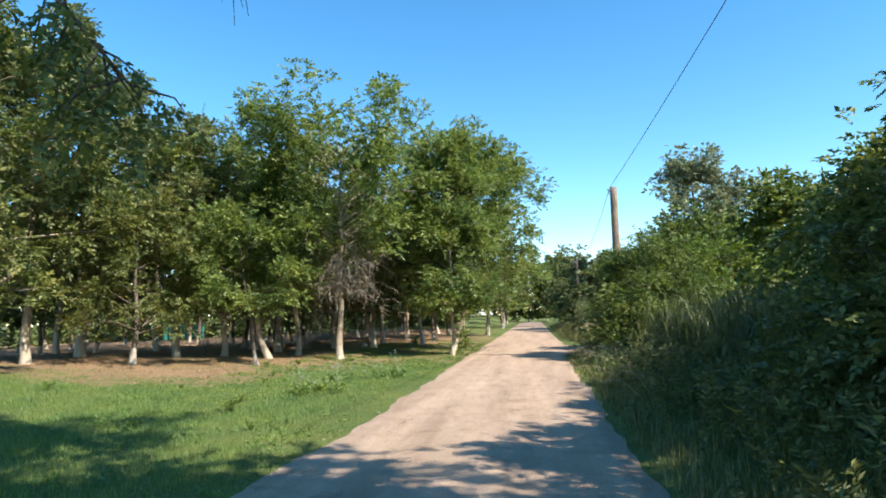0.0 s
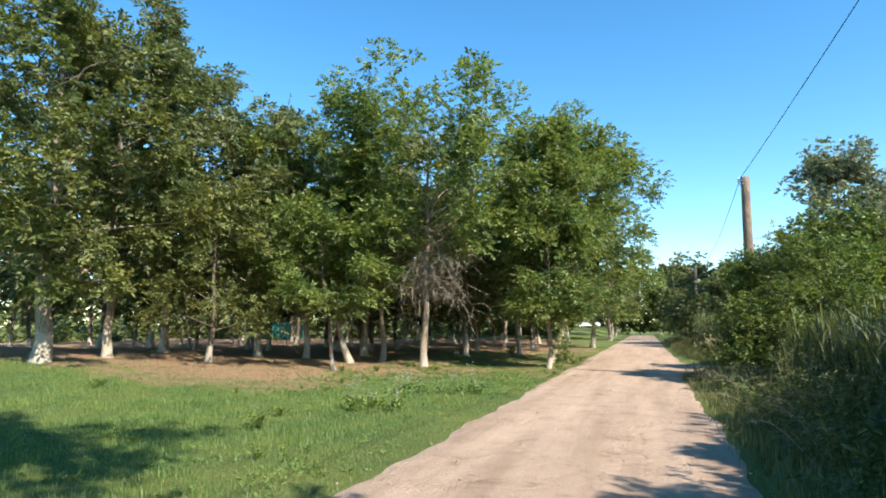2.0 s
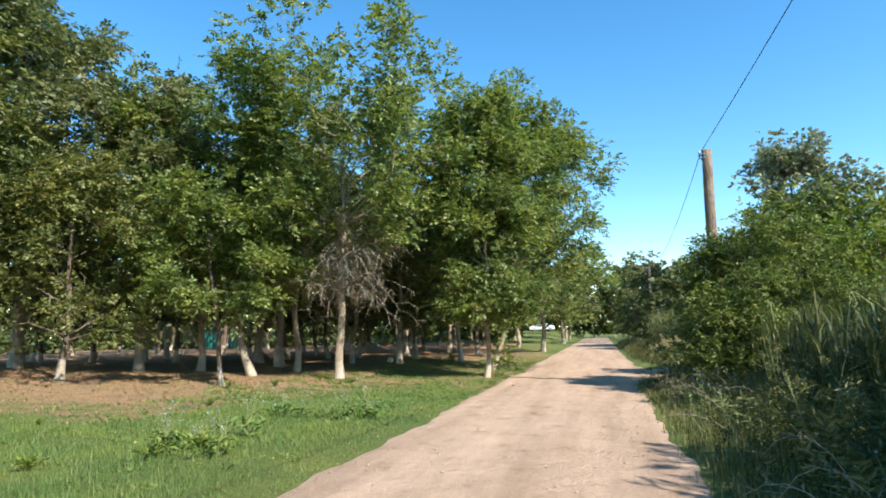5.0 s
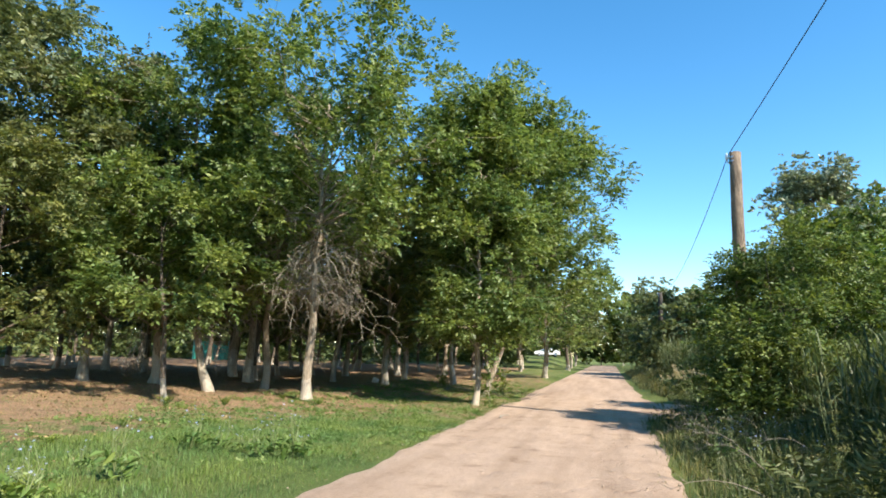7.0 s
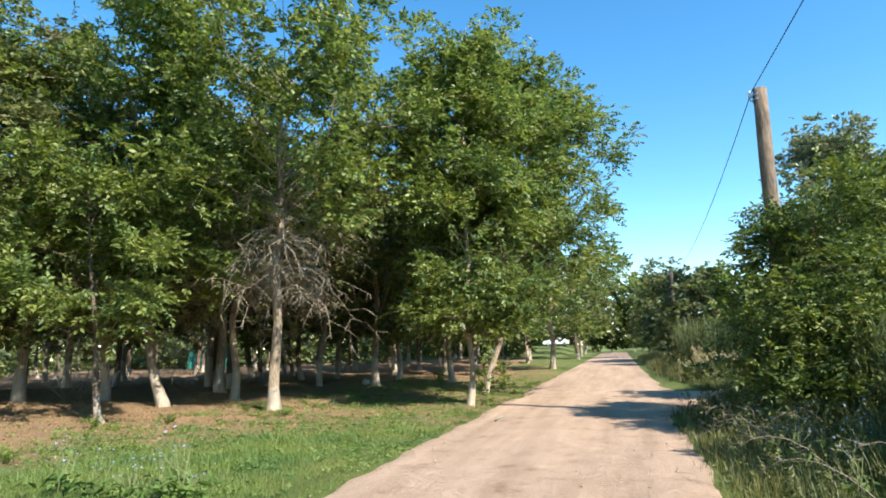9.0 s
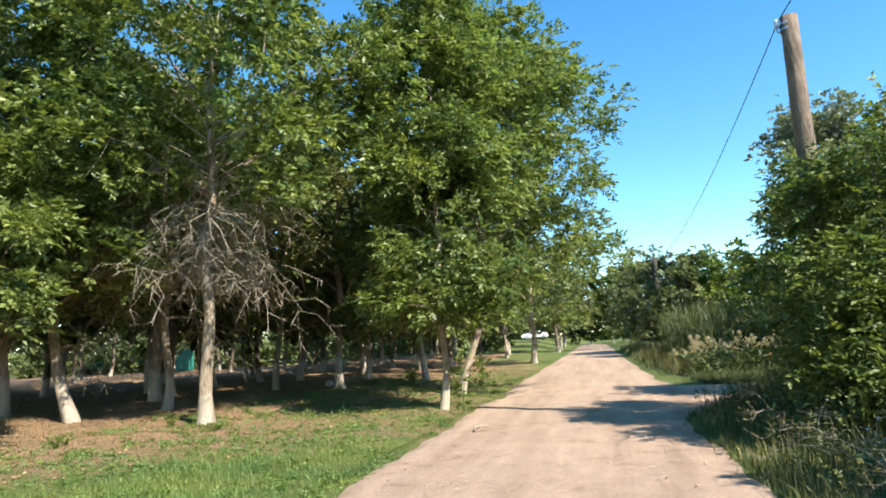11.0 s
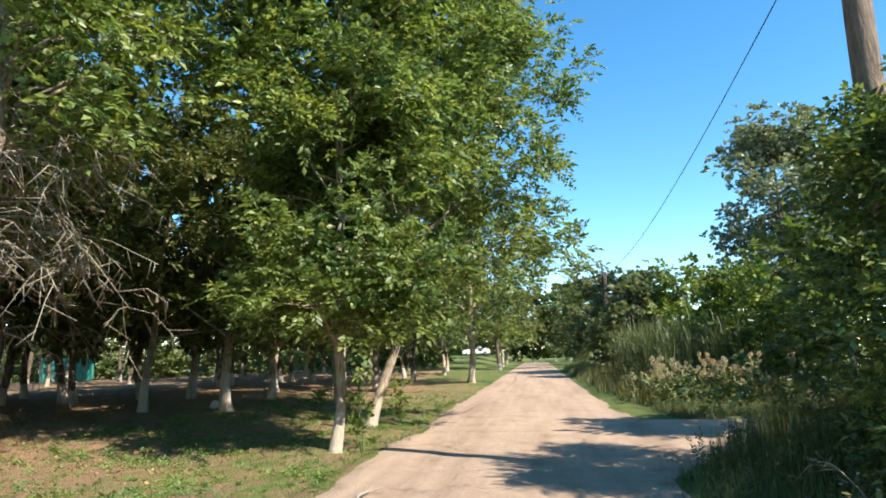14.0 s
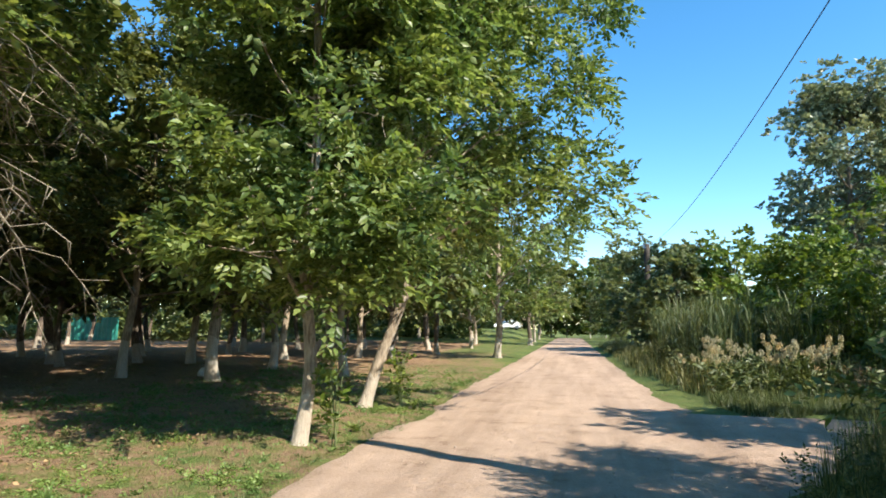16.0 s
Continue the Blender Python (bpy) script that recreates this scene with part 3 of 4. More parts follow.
# the rows behind, from a few shapes
SHAPES = [
    # the first three carry the leaf colour darkened for shade
    tagged(grow(seed=41, tall=9.0, reach=3.3, clear=2.4, girth=0.13, leaves=4800, leaf=SHADED_LEAF, bark=BARK, leaf_size=(0.34, 0.21), limbs=20, clump=0.62), "plantation tree with limed trunk, leaves darkened for shade", "tree", "plantation trees"),
    tagged(grow(seed=43, tall=10.0, reach=3.0, clear=2.8, girth=0.14, leaves=4800, leaf=SHADED_LEAF, bark=BARK_DARK, leaf_size=(0.31, 0.19), limbs=22, clump=0.6, lean=(0.7, 0.3)), "plantation tree with slanting dark trunk, leaves darkened for shade", "tree", "plantation trees"),
    tagged(grow(seed=47, tall=8.2, reach=3.5, clear=2.2, girth=0.12, leaves=4800, leaf=SHADED_LEAF, bark=BARK_DARK, leaf_size=(0.34, 0.21), limbs=20, clump=0.65, lean=(-0.5, 0.4)), "dark-stemmed plantation tree with low crown", "tree", "plantation trees"),
    tagged(grow(seed=49, tall=11.0, reach=3.2, clear=3.0, girth=0.15, leaves=4800, leaf=WILLOW, bark=BARK_DARK, leaf_size=(0.28, 0.16), limbs=24, clump=0.6), "tall grey-green tree of the plantation rows", "tree", "plantation trees"),
]
rng = np.random.default_rng(77)
spots = []
for gx in np.arange(-15.5, -45, -5.3):
    for gy in np.arange(20, 108, 6.4):
        x, y = gx + rng.uniform(-1.1, 1.1), gy + rng.uniform(-1.4, 1.4)
        if x > -19 and y < 27:
            continue
        if y > 61 and x < -20:
            continue
        if x < -19 - 0.95 * y or x < -58:
            continue
        spots.append((x, y))
spots += [(-17.4, 34.6), (-16.2, 35.9), (-19.2, 28.8), (-15.3, 51.5), (-11.0, 64.2), (-9.9, 79.0), (-13.0, 56.0), (-9.0, 56.5), (-11.8, 88), (-4.2, 84), (-4.4, 97), (-5.0, 110), (-3.8, 124), (-13.6, 100), (-11, 116), (-6, 135)]
spots += [(-9.0, 33.4), (-15.3, 31.7), (-13.6, 30.6), (-9.6, 37.6), (-15.2, 35.2), (-11.6, 42.4), (-7.0, 42.0), (-15.4, 44.6), (-12.6, 49.8), (-7.4, 51.6), (-16.2, 57.6), (-7.2, 61.5), (-8.2, 70.0), (-12.0, 72.0), (-17.0, 41.0), (-17.5, 65.0)]
used = [0] * len(SHAPES)
for i, (x, y) in enumerate(spots):
    k = int(rng.integers(0, len(SHAPES)))
    s = rng.uniform(0.85, 1.12)
    m = pose(x, y, float(height(x, y)) - 0.02, 0, 0, rng.uniform(0, 360)) @ Matrix.Diagonal((s, s, s, 1))
    if used[k]:
        copy_thing(SHAPES[k], m)
    else:
        SHAPES[k].matrix_basis = m
    used[k] += 1

# trees behind the walker that throw the first shade
overhang = tree(5.7, -2.1, "spreading tree overhanging the start of the road", seed=51, tall=12.0, reach=5.2, clear=5.6, girth=0.24, gaps=0.3, leaves=40000, leaf=ASH, bark=BARK_DARK, leaf_size=(0.2, 0.1), limbs=30, clump=0.6, top=0.5, group="roadside trees")
shaded = tree(-9.2, 0.6, "shaded dark tree with hanging leafy branches", seed=53, tall=9.5, reach=4.6, clear=3.0, girth=0.2, leaves=20000, leaf=ASH, bark=BARK_DARK, leaf_size=(0.16, 0.08), limbs=26, clump=0.5, top=0.5, droop=0.9, group="roadside trees")

bough = Tubes()
bough_line = [Vector(p) for p in ((0, 0, 4.2), (2.2, 1.4, 5.0), (4.4, 2.5, 4.8), (5.9, 3.0, 4.0), (6.5, 3.2, 3.2))]
bough.add(bough_line, [0.08, 0.06, 0.04, 0.022, 0.008], 6)
g = np.random.default_rng(19)
tips = []
for i in range(34):
    w = g.uniform(1.3, 3.99)
    p = bough_line[int(w)].lerp(bough_line[int(w) + 1], w % 1)
    q = p + Vector((g.normal(0, 0.3), g.normal(0, 0.3), -g.uniform(0.1, 0.95)))
    bough.add([p, p.lerp(q, 0.5) + Vector((g.normal(0, 0.07), g.normal(0, 0.07), 0.05)), q], [0.012, 0.008, 0.003], 4)
    tips += [tuple(p.lerp(q, u)) for u in g.uniform(0.3, 1.0, 9)]
part("limb", bough.mesh("limb", BARK_DARK), BARK_DARK, shaded)
tips = np.array(tips)
way = np.stack([g.normal(0, 0.6, len(tips)), g.normal(0, 0.6, len(tips)), np.full(len(tips), -0.5)], 1)
part("foliage", spray_mesh("foliage", tips, way / np.linalg.norm(way, axis=1)[:, None], OLIVE, g, 0.3, 9, 0.075, 0.04, 0.5), OLIVE, shaded)

twig = Tubes()
limb_line = [Vector(p) for p in ((0, 0, 6.0), (-3.0, 1.6, 7.0), (-6.4, 5.6, 6.9), (-8.6, 7.6, 6.0))]
twig.add(limb_line, [0.06, 0.045, 0.03, 0.012], 6)
g = np.random.default_rng(9)
for i in range(9):
    p = limb_line[3] + Vector(g.normal(0, 0.12, 3).tolist())
    q = p + Vector((g.normal(0, 0.1), g.normal(0, 0.1), -g.uniform(0.7, 1.15)))
    k = p.lerp(q, 0.5) + Vector((g.normal(0, 0.06), g.normal(0, 0.06), 0))
    twig.add([limb_line[3], p, k, q], [0.012, 0.01, 0.007, 0.003], 4)
    twig.add([k, k + Vector((g.normal(0, 0.12), g.normal(0, 0.12), -0.2))], [0.005, 0.003], 3)
part("dead_branch", twig.mesh("dead_branch", BARK_DARK), BARK_DARK, overhang, "bare twigs hanging over the road")
# out of view, crown lifted so its shadow lands on the left verge
tree(5.0, -0.6, "unseen high-crowned tree added to shade the left verge", seed=52, tall=15.4, reach=2.9, clear=11.0, girth=0.2, leaves=20000, leaf=ASH, bark=BARK_DARK, leaf_size=(0.2, 0.1), limbs=24, clump=0.6, top=0.5, group="roadside trees")
# unseen tree, added only to darken the weeds with its shadow
tree(7.6, 3.4, "unseen dense tree added to shade the roadside weeds", seed=55, gaps=0.2, tall=7.2, reach=2.8, clear=0.8, girth=0.15, leaves=36000, leaf=THICKET, bark=BARK_DARK, leaf_size=(0.16, 0.09), limbs=28, clump=0.5, skirt=0.9, group="roadside trees")
# leaf colour darkened for the shade this bush stands in
tree(4.8, 7.0, "dense leafy bush beside the weeds, leaves darkened for shade", seed=58, gaps=0.1, tall=3.3, reach=1.7, clear=0.3, girth=0.08, leaves=42000, leaf=SHADED_LEAF, bark=BARK_DARK, leaf_size=(0.1, 0.055), limbs=30, clump=0.45, skirt=0.95, group="roadside bushes")
# two more trees added to throw shade on weeds and road edge
tree(8.4, 7.4, "unseen dense tree added for shade behind the weeds", seed=57, gaps=0.2, tall=6.8, reach=2.6, clear=0.8, girth=0.14, leaves=34000, leaf=THICKET, bark=BARK_DARK, leaf_size=(0.16, 0.09), limbs=26, clump=0.5, skirt=0.9, group="roadside trees")
tree(7.7, 10.4, "dense tree added for shade behind the roadside bush", seed=56, tall=5.8, reach=2.0, clear=0.8, girth=0.14, leaves=20000, leaf=THICKET, bark=BARK_DARK, leaf_size=(0.13, 0.07), limbs=26, clump=0.5, skirt=0.9, group="roadside trees")

# unseen trees added on the sun's side to shade bush and reeds
for x, y, sd, h in ((10.4, 6.6, 59, 8.0), (11.0, 11.4, 60, 7.4)):
    tree(x, y, "unseen dense tree added to shade the roadside reeds", seed=sd, tall=h, reach=2.6, clear=1.0, girth=0.16, leaves=22000, leaf=THICKET, bark=BARK_DARK, leaf_size=(0.16, 0.09), limbs=28, clump=0.55, skirt=0.9, group="roadside trees")

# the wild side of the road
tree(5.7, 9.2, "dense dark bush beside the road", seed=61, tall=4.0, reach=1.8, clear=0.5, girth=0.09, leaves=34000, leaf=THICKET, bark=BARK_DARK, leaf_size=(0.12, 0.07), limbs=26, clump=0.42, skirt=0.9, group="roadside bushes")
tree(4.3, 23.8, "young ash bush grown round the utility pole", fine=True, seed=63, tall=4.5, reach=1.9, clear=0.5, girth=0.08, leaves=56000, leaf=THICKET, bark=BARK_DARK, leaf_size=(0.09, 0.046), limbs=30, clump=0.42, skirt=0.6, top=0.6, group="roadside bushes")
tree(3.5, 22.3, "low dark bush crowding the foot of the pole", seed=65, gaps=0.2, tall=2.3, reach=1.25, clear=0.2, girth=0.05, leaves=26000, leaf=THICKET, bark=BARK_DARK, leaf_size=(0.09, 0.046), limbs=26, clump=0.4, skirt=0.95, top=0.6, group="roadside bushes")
tree(7.6, 24.8, "leafy green bush beside the utility pole", seed=64, tall=4.2, reach=2.3, clear=0.4, girth=0.08, leaves=20000, leaf=MAPLE, bark=BARK_DARK, leaf_size=(0.11, 0.06), limbs=26, clump=0.45, skirt=0.9, group="roadside bushes")
for i, (x, y, h, r, lf, lab) in enumerate((
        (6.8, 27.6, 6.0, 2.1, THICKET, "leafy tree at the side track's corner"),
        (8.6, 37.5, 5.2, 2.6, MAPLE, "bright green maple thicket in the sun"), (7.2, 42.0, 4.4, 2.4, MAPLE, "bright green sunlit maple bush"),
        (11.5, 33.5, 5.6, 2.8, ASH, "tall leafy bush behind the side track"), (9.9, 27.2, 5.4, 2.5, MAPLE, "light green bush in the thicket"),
        # these two are set where their shadows reach weeds and road edge
        (7.2, 17.0, 4.6, 1.9, THICKET, "leafy tree behind the reeds, placed for its shade"), (8.2, 13.6, 5.3, 1.9, THICKET, "dark leafy tree behind the reeds, placed for its shade"),
        (4.9, 52.0, 5.0, 1.9, WILLOW, "grey-green willow bush at the roadside"), (8.0, 53.0, 6.0, 2.6, MAPLE, "dense green thicket behind the reeds"),
        (4.8, 62.0, 6.8, 2.4, WILLOW, "tall grey willow bush by the far pole"), (7.4, 64.0, 7.4, 3.0, WILLOW, "grey-green tree behind the far pole"),
        (4.9, 76.0, 10.0, 2.9, WILLOW, "grey-green willow at the roadside"), (5.0, 90.0, 10.5, 3.3, OLIVE, "olive-green tree at the far roadside"),
        (5.4, 106.0, 11.0, 3.6, WILLOW, "grey willow at the far roadside"), (10.0, 84.0, 9.5, 3.6, ASH, "far green tree above the thicket"), (5.2, 124.0, 13.5, 3.8, OLIVE, "far tree closing the road"), (-1.2, 123.0, 12.5, 4.2, OLIVE, "far tree closing the road"), (2.6, 121.0, 12.0, 3.8, ASH, "far tree closing the road"), (-6.0, 127.0, 8.5, 4.2, ASH, "far tree closing the road"), (9.0, 140.0, 9.0, 4.5, WILLOW, "far grey tree closing the road"))):
    tree(x, y, lab, turn=i * 50, seed=70 + i, tall=h, reach=r, clear=0.4 if h < 6.5 else 1.0, girth=0.09, leaves=18000 if y < 45 else 9000 if y < 100 else 15000, leaf=lf, bark=BARK_DARK,
         leaf_size=(0.16, 0.09) if y < 45 else (0.28, 0.17) if y < 100 else (0.4, 0.25), limbs=24, clump=0.5 if y < 45 else 0.6, skirt=0.85, top=0.4, group="roadside bushes")
for i, (x, y, h, r, c) in enumerate(((14.4, 55.0, 15.8, 3.5, 4.0), (18.2, 57.0, 14.0, 3.4, 4.0), (22.5, 58.0, 13.0, 3.4, 3.0), (16.0, 60.0, 10.5, 3.4, 2.0), (27.0, 57.0, 11.0, 3.6, 2.5))):
    tree(x, y, "tall poplar with silvery green fluttering crown", turn=i * 70, seed=90 + i, tall=h, reach=r, clear=c, girth=0.24, leaves=42000 if i == 0 else 24000 if i == 1 else 10000, leaf=POPLAR, bark=BARK_DARK, leaf_size=(0.22, 0.16) if i < 2 else (0.3, 0.22), limbs=36, clump=0.82, top=0.6, skirt=0.7, group="poplars")


# ---- the pole line ----
def pole(x, y, tall, r0, r1, label, wood=POLE_WOOD):
    root = new("utility_pole")
    shaft = Tubes()
    hs = np.linspace(-0.3, tall, 14)
    shaft.add([(0.02 * math.sin(h * 1.1), 0.02 * math.sin(h * 0.7), h) for h in hs], [r0 + (r1 - r0) * max(0, h) / tall for h in hs], 16)
    part("shaft", shaft.mesh("shaft", wood), wood, root)
    for z in (tall - 0.12, tall - 0.22):
        band = Tubes()
        band.add([(0, 0, z - 0.02), (0, 0, z + 0.02)], [r1 + 0.012] * 2, 16)
        part("band", band.mesh("band", STEEL), STEEL, root, "galvanised steel band")
    hook = Tubes()
    hook.add([(0, 0, tall - 0.24), (-0.12, 0.02, tall - 0.26), (-0.17, 0.02, tall - 0.22), (-0.17, 0.02, tall - 0.12)], [0.012] * 4, 6)
    part("bracket", hook.mesh("bracket", STEEL), STEEL, root)
    ins = Tubes()
    ins.add([(-0.17, 0.02, tall - 0.14), (-0.17, 0.02, tall - 0.10), (-0.17, 0.02, tall - 0.07), (-0.17, 0.02, tall - 0.03), (-0.17, 0.02, tall)], [0.035, 0.045, 0.025, 0.04, 0.015], 10)
    part("insulator", ins.mesh("insulator", PORCELAIN), PORCELAIN, root, "white porcelain insulator")
    root.matrix_basis = pose(x, y, 0)
    return tagged(root, label, "utility pole", "utility poles")


pole(3.3, 23.95, 6.38, 0.165, 0.13, "weathered brown wooden utility pole with steel bands")
pole(4.0, 56.0, 6.3, 0.18, 0.15, "wooden utility pole above far bushes, coloured dark as if backlit", BACKLIT_WOOD)
pole(5.3, -10.0, 9.85, 0.19, 0.15, "wooden utility pole beside the start of the road")


def cable(a, b, sag):
    line = []
    for i in range(33):
        u = i / 32
        line.append(Vector(a).lerp(Vector(b), u) - Vector((0, 0, 4 * sag * u * (1 - u))))
    tube = Tubes()
    tube.add(line, [0.010] * 33, 6)
    return tagged(part("cable", tube.mesh("cable", WIRE), WIRE, None), "sagging black overhead cable between wooden poles", "cable", "overhead cables")


cable((3.17, 23.97, 6.36), (4.1, 56.0, 6.25), 0.8)
cable((3.17, 23.97, 6.36), (5.0, -10.0, 9.78), 0.4)


# ---- verge, weeds and reeds ----
rng = np.random.default_rng(5)


def scatter(n, x0, x1, y0, y1, keep=None):
    x, y = rng.uniform(x0, x1, n), rng.uniform(y0, y1, n)
    if keep is not None:
        ok = rng.random(n) < keep(x, y)
        x, y = x[ok], y[ok]
    return np.stack([x, y, height(x, y) - 0.01], 1)


def lush(x, y):
    return (1 - 0.97 * step(-0.7, 0.6, soil_depth(x, y))) * (1 - 0.8 * step(19.5, 23.5, y))


def side_track(x, y):
    """1 where the side track's mouth keeps the ground bare."""
    return ((y > np.minimum(25.3 + 1.6 * (x - 1.3), 29.4)) & (y < 31.2)).astype(float)


def stuff(name, me, label, category):
    return tagged(part(name, me, None, None), label, category, kind="stuff")


patchy = lambda x, y: 0.5 + 0.5 * np.sin(x * 1.9 + 1.3 * np.sin(y * 0.8)) * np.sin(y * 1.6 + np.sin(x * 1.2))
f = scatter(330000, -17, -2.85, 2.5, 27, lambda x, y: lush(x, y) * (0.55 + 0.45 * patchy(x, y)))
stuff("verge_grass", blade_mesh("verge_grass", f, rng.uniform(0.05, 0.17, len(f)) * (0.6 + 0.5 * patchy(f[:, 0], f[:, 1])) * (0.45 + 0.55 * step(-2.9, -4.2, f[:, 0])), 0.009, GRASS, rng, 0.6, 1), "short bright green grass on the verge", "grass")
f = scatter(190000, -15, -2.85, 15, 42, lambda x, y: (0.10 + 0.90 * patchy(x * 1.4, y * 1.2) ** 2) * (0.3 + 0.7 * step(-14, -6, x)) * (1 - 0.6 * step(22, 26, y) * step(-4.5, -7, x)))
stuff("thin_grass", blade_mesh("thin_grass", f, rng.uniform(0.02, 0.075, len(f)), 0.010, GRASS, rng, 0.9, 1), "thin patchy grass under the trees", "grass")
f = scatter(80000, -14, -2.8, 3, 42, lambda x, y: 0.2 + 0.8 * step(17, 23, y))
stuff("dry_grass", blade_mesh("dry_grass", f, rng.uniform(0.02, 0.07, len(f)), 0.008, DRYGRASS, rng, 0.9, 1), "dry straw-coloured grass among the green", "grass")
f = scatter(22000, -24, -5, 13, 46, lambda x, y: 1 - 0.9 * lush(x, y))
f[:, 2] += 0.02
stuff("leaf_litter", leaf_mesh("leaf_litter", f, 0.05, 0.035, LITTER, rng, 0.0, 0.5), "brown fallen leaves on bare soil", "leaf litter")
f = scatter(2600, -10, -2.9, 3, 40, lambda x, y: 0.15 + 0.85 * patchy(x * 0.7 + 2, y * 0.9) ** 3)
f = np.repeat(f, 3, 0) + np.stack([rng.normal(0, 0.03, len(f) * 3), rng.normal(0, 0.03, len(f) * 3), np.full(len(f) * 3, 0.01)], 1)
way = np.stack([rng.normal(0, 1, len(f)), rng.normal(0, 1, len(f)), np.full(len(f), 0.7)], 1)
way /= np.linalg.norm(way, axis=1)[:, None]
stuff("verge_weeds", spray_mesh("verge_weeds", f, way, GRASS, rng, 0.11, 6, 0.045, 0.024, 0.2), "low broad-leaved weeds in the grass", "weeds")

f = scatter(5200, -9.5, -3.0, 17.5, 38, lambda x, y: 0.05 + 0.95 * patchy(x * 1.3 + 1, y * 1.5) ** 2)
f = np.repeat(f, 5, 0) + np.stack([rng.normal(0, 0.045, len(f) * 5), rng.normal(0, 0.045, len(f) * 5), np.full(len(f) * 5, 0.01)], 1)
way = np.stack([rng.normal(0, 1, len(f)), rng.normal(0, 1, len(f)), np.full(len(f), 0.5)], 1)
way /= np.linalg.norm(way, axis=1)[:, None]
stuff("knotweed", spray_mesh("knotweed", f, way, GRASS, rng, 0.13, 6, 0.04, 0.02, 0.25), "low green knotweed on dry trodden soil", "weeds")

# rank growth along the wild side
free = lambda x, y: 1 - side_track(x, y)
rise = lambda x: step(1.15, 3.4, x)


def wild(n, x0, x1, y0, y1):
    return scatter(n, x0, x1, y0, y1, lambda x, y: free(x, y) * (0.35 + 0.65 * patchy(x, y)))


f = wild(34000, 1.15, 6.0, 2.5, 29.4)
stuff("tall_grass", blade_mesh("tall_grass", f, (0.2 + 0.55 * rise(f[:, 0])) * rng.uniform(0.6, 1.25, len(f)), 0.011, WEED, rng, 0.5, 2), "rank grass along the road, coloured dark for shade", "grass")
f = wild(9000, 1.2, 3.8, 2.5, 29.4)
stuff("yellowing_grass", blade_mesh("yellowing_grass", f, (0.2 + 0.42 * rise(f[:, 0])) * rng.uniform(0.6, 1.3, len(f)), 0.010, DRYGRASS, rng, 0.5, 2), "yellowing grass at the road's edge", "grass")
edge = lambda x, y: (x > 1.75 + 0.75 * step(40, 31.5, y) + 0.2 * np.sin(y * 1.7)).astype(float)
f = scatter(10000, 1.5, 9.0, 32.4, 62, edge)
stuff("far_grass", blade_mesh("far_grass", f, (0.12 + 0.8 * step(2.4, 4.6, f[:, 0]) * step(32.6, 35.0, f[:, 1]) + 0.25 * step(36, 40, f[:, 1])) * rng.uniform(0.6, 1.3, len(f)), 0.022, WEED, rng, 0.5, 2), "rank grass beyond the side track", "grass")
f = scatter(4500, 1.5, 3.4, 34, 70, edge)
stuff("sunlit_grass", blade_mesh("sunlit_grass", f, (0.3 + 0.6 * rise(f[:, 0])) * rng.uniform(0.6, 1.3, len(f)), 0.02, DRYGRASS, rng, 0.5, 2), "sunlit yellow-green grass by the road", "grass")
f = scatter(36000, 1.6, 9.5, 30.7, 34.2, lambda x, y: edge(x, y) * (y > 31.15 + 0.22 * np.sin(x * 2.1) + 0.15 * np.sin(x * 5.3)))
# the dark weed leaf paints this strip as if it lay in shadow
stuff("short_grass", blade_mesh("short_grass", f, rng.uniform(0.1, 0.3, len(f)), 0.014, WEED, rng, 0.6, 1), "short grass beside the side track, coloured dark for shade", "grass")


def weed_stand(name, foot, tall, per, size, mat, label, lean=0.25):
    """Upright stems with leaf pairs all the way up."""
    n = len(foot)
    way = np.stack([rng.normal(0, lean, n), rng.normal(0, lean, n), np.ones(n)], 1)
    way /= np.linalg.norm(way, axis=1)[:, None]
    stuff(name, spray_mesh(name, foot, way, mat, rng, tall, per, size[0], size[1], 0.4), label, "weeds")


f = wild(2900, 1.75, 7.0, 2.5, 29)
f = f[(f[:, 1] < 16.5) | (f[:, 0] > 3.2)]
weed_stand("leafy_weeds", f, 1.15, 36, (0.095, 0.024), WEED, "leafy weeds crowding the roadside")
weed_stand("pale_weeds", wild(900, 1.4, 4.0, 2.5, 28), 0.75, 24, (0.05, 0.02), WEED, "greyish weeds at the road's edge")
f = scatter(9000, 0.95, 1.8, 2.5, 25.0, lambda x, y: 0.15 + 0.85 * step(0.95, 1.5, x) * patchy(x * 2, y * 1.3))
stuff("edge_grass", blade_mesh("edge_grass", f, rng.uniform(0.05, 0.28, len(f)), 0.009, DRYGRASS, rng, 0.9, 2), "low straggling grass at the road's edge", "grass")
f = scatter(9000, -3.5, -2.65, 2.5, 40, lambda x, y: 0.1 + 0.9 * step(-2.65, -3.1, x) * patchy(x * 2.3, y * 1.1))
stuff("verge_edge", blade_mesh("verge_edge", f, rng.uniform(0.02, 0.09, len(f)), 0.009, DRYGRASS, rng, 0.9, 1), "trodden dry grass along the verge", "grass")
weed_stand("far_weeds", scatter(900, 2.6, 10, 33.4, 46), 1.25, 18, (0.16, 0.06), WEED, "leafy weeds beyond the side track")
weed_stand("brown_weeds", scatter(110, 5.2, 9, 34.2, 36), 1.0, 18, (0.11, 0.045), LITTER, "withered brown weeds beyond the side track")


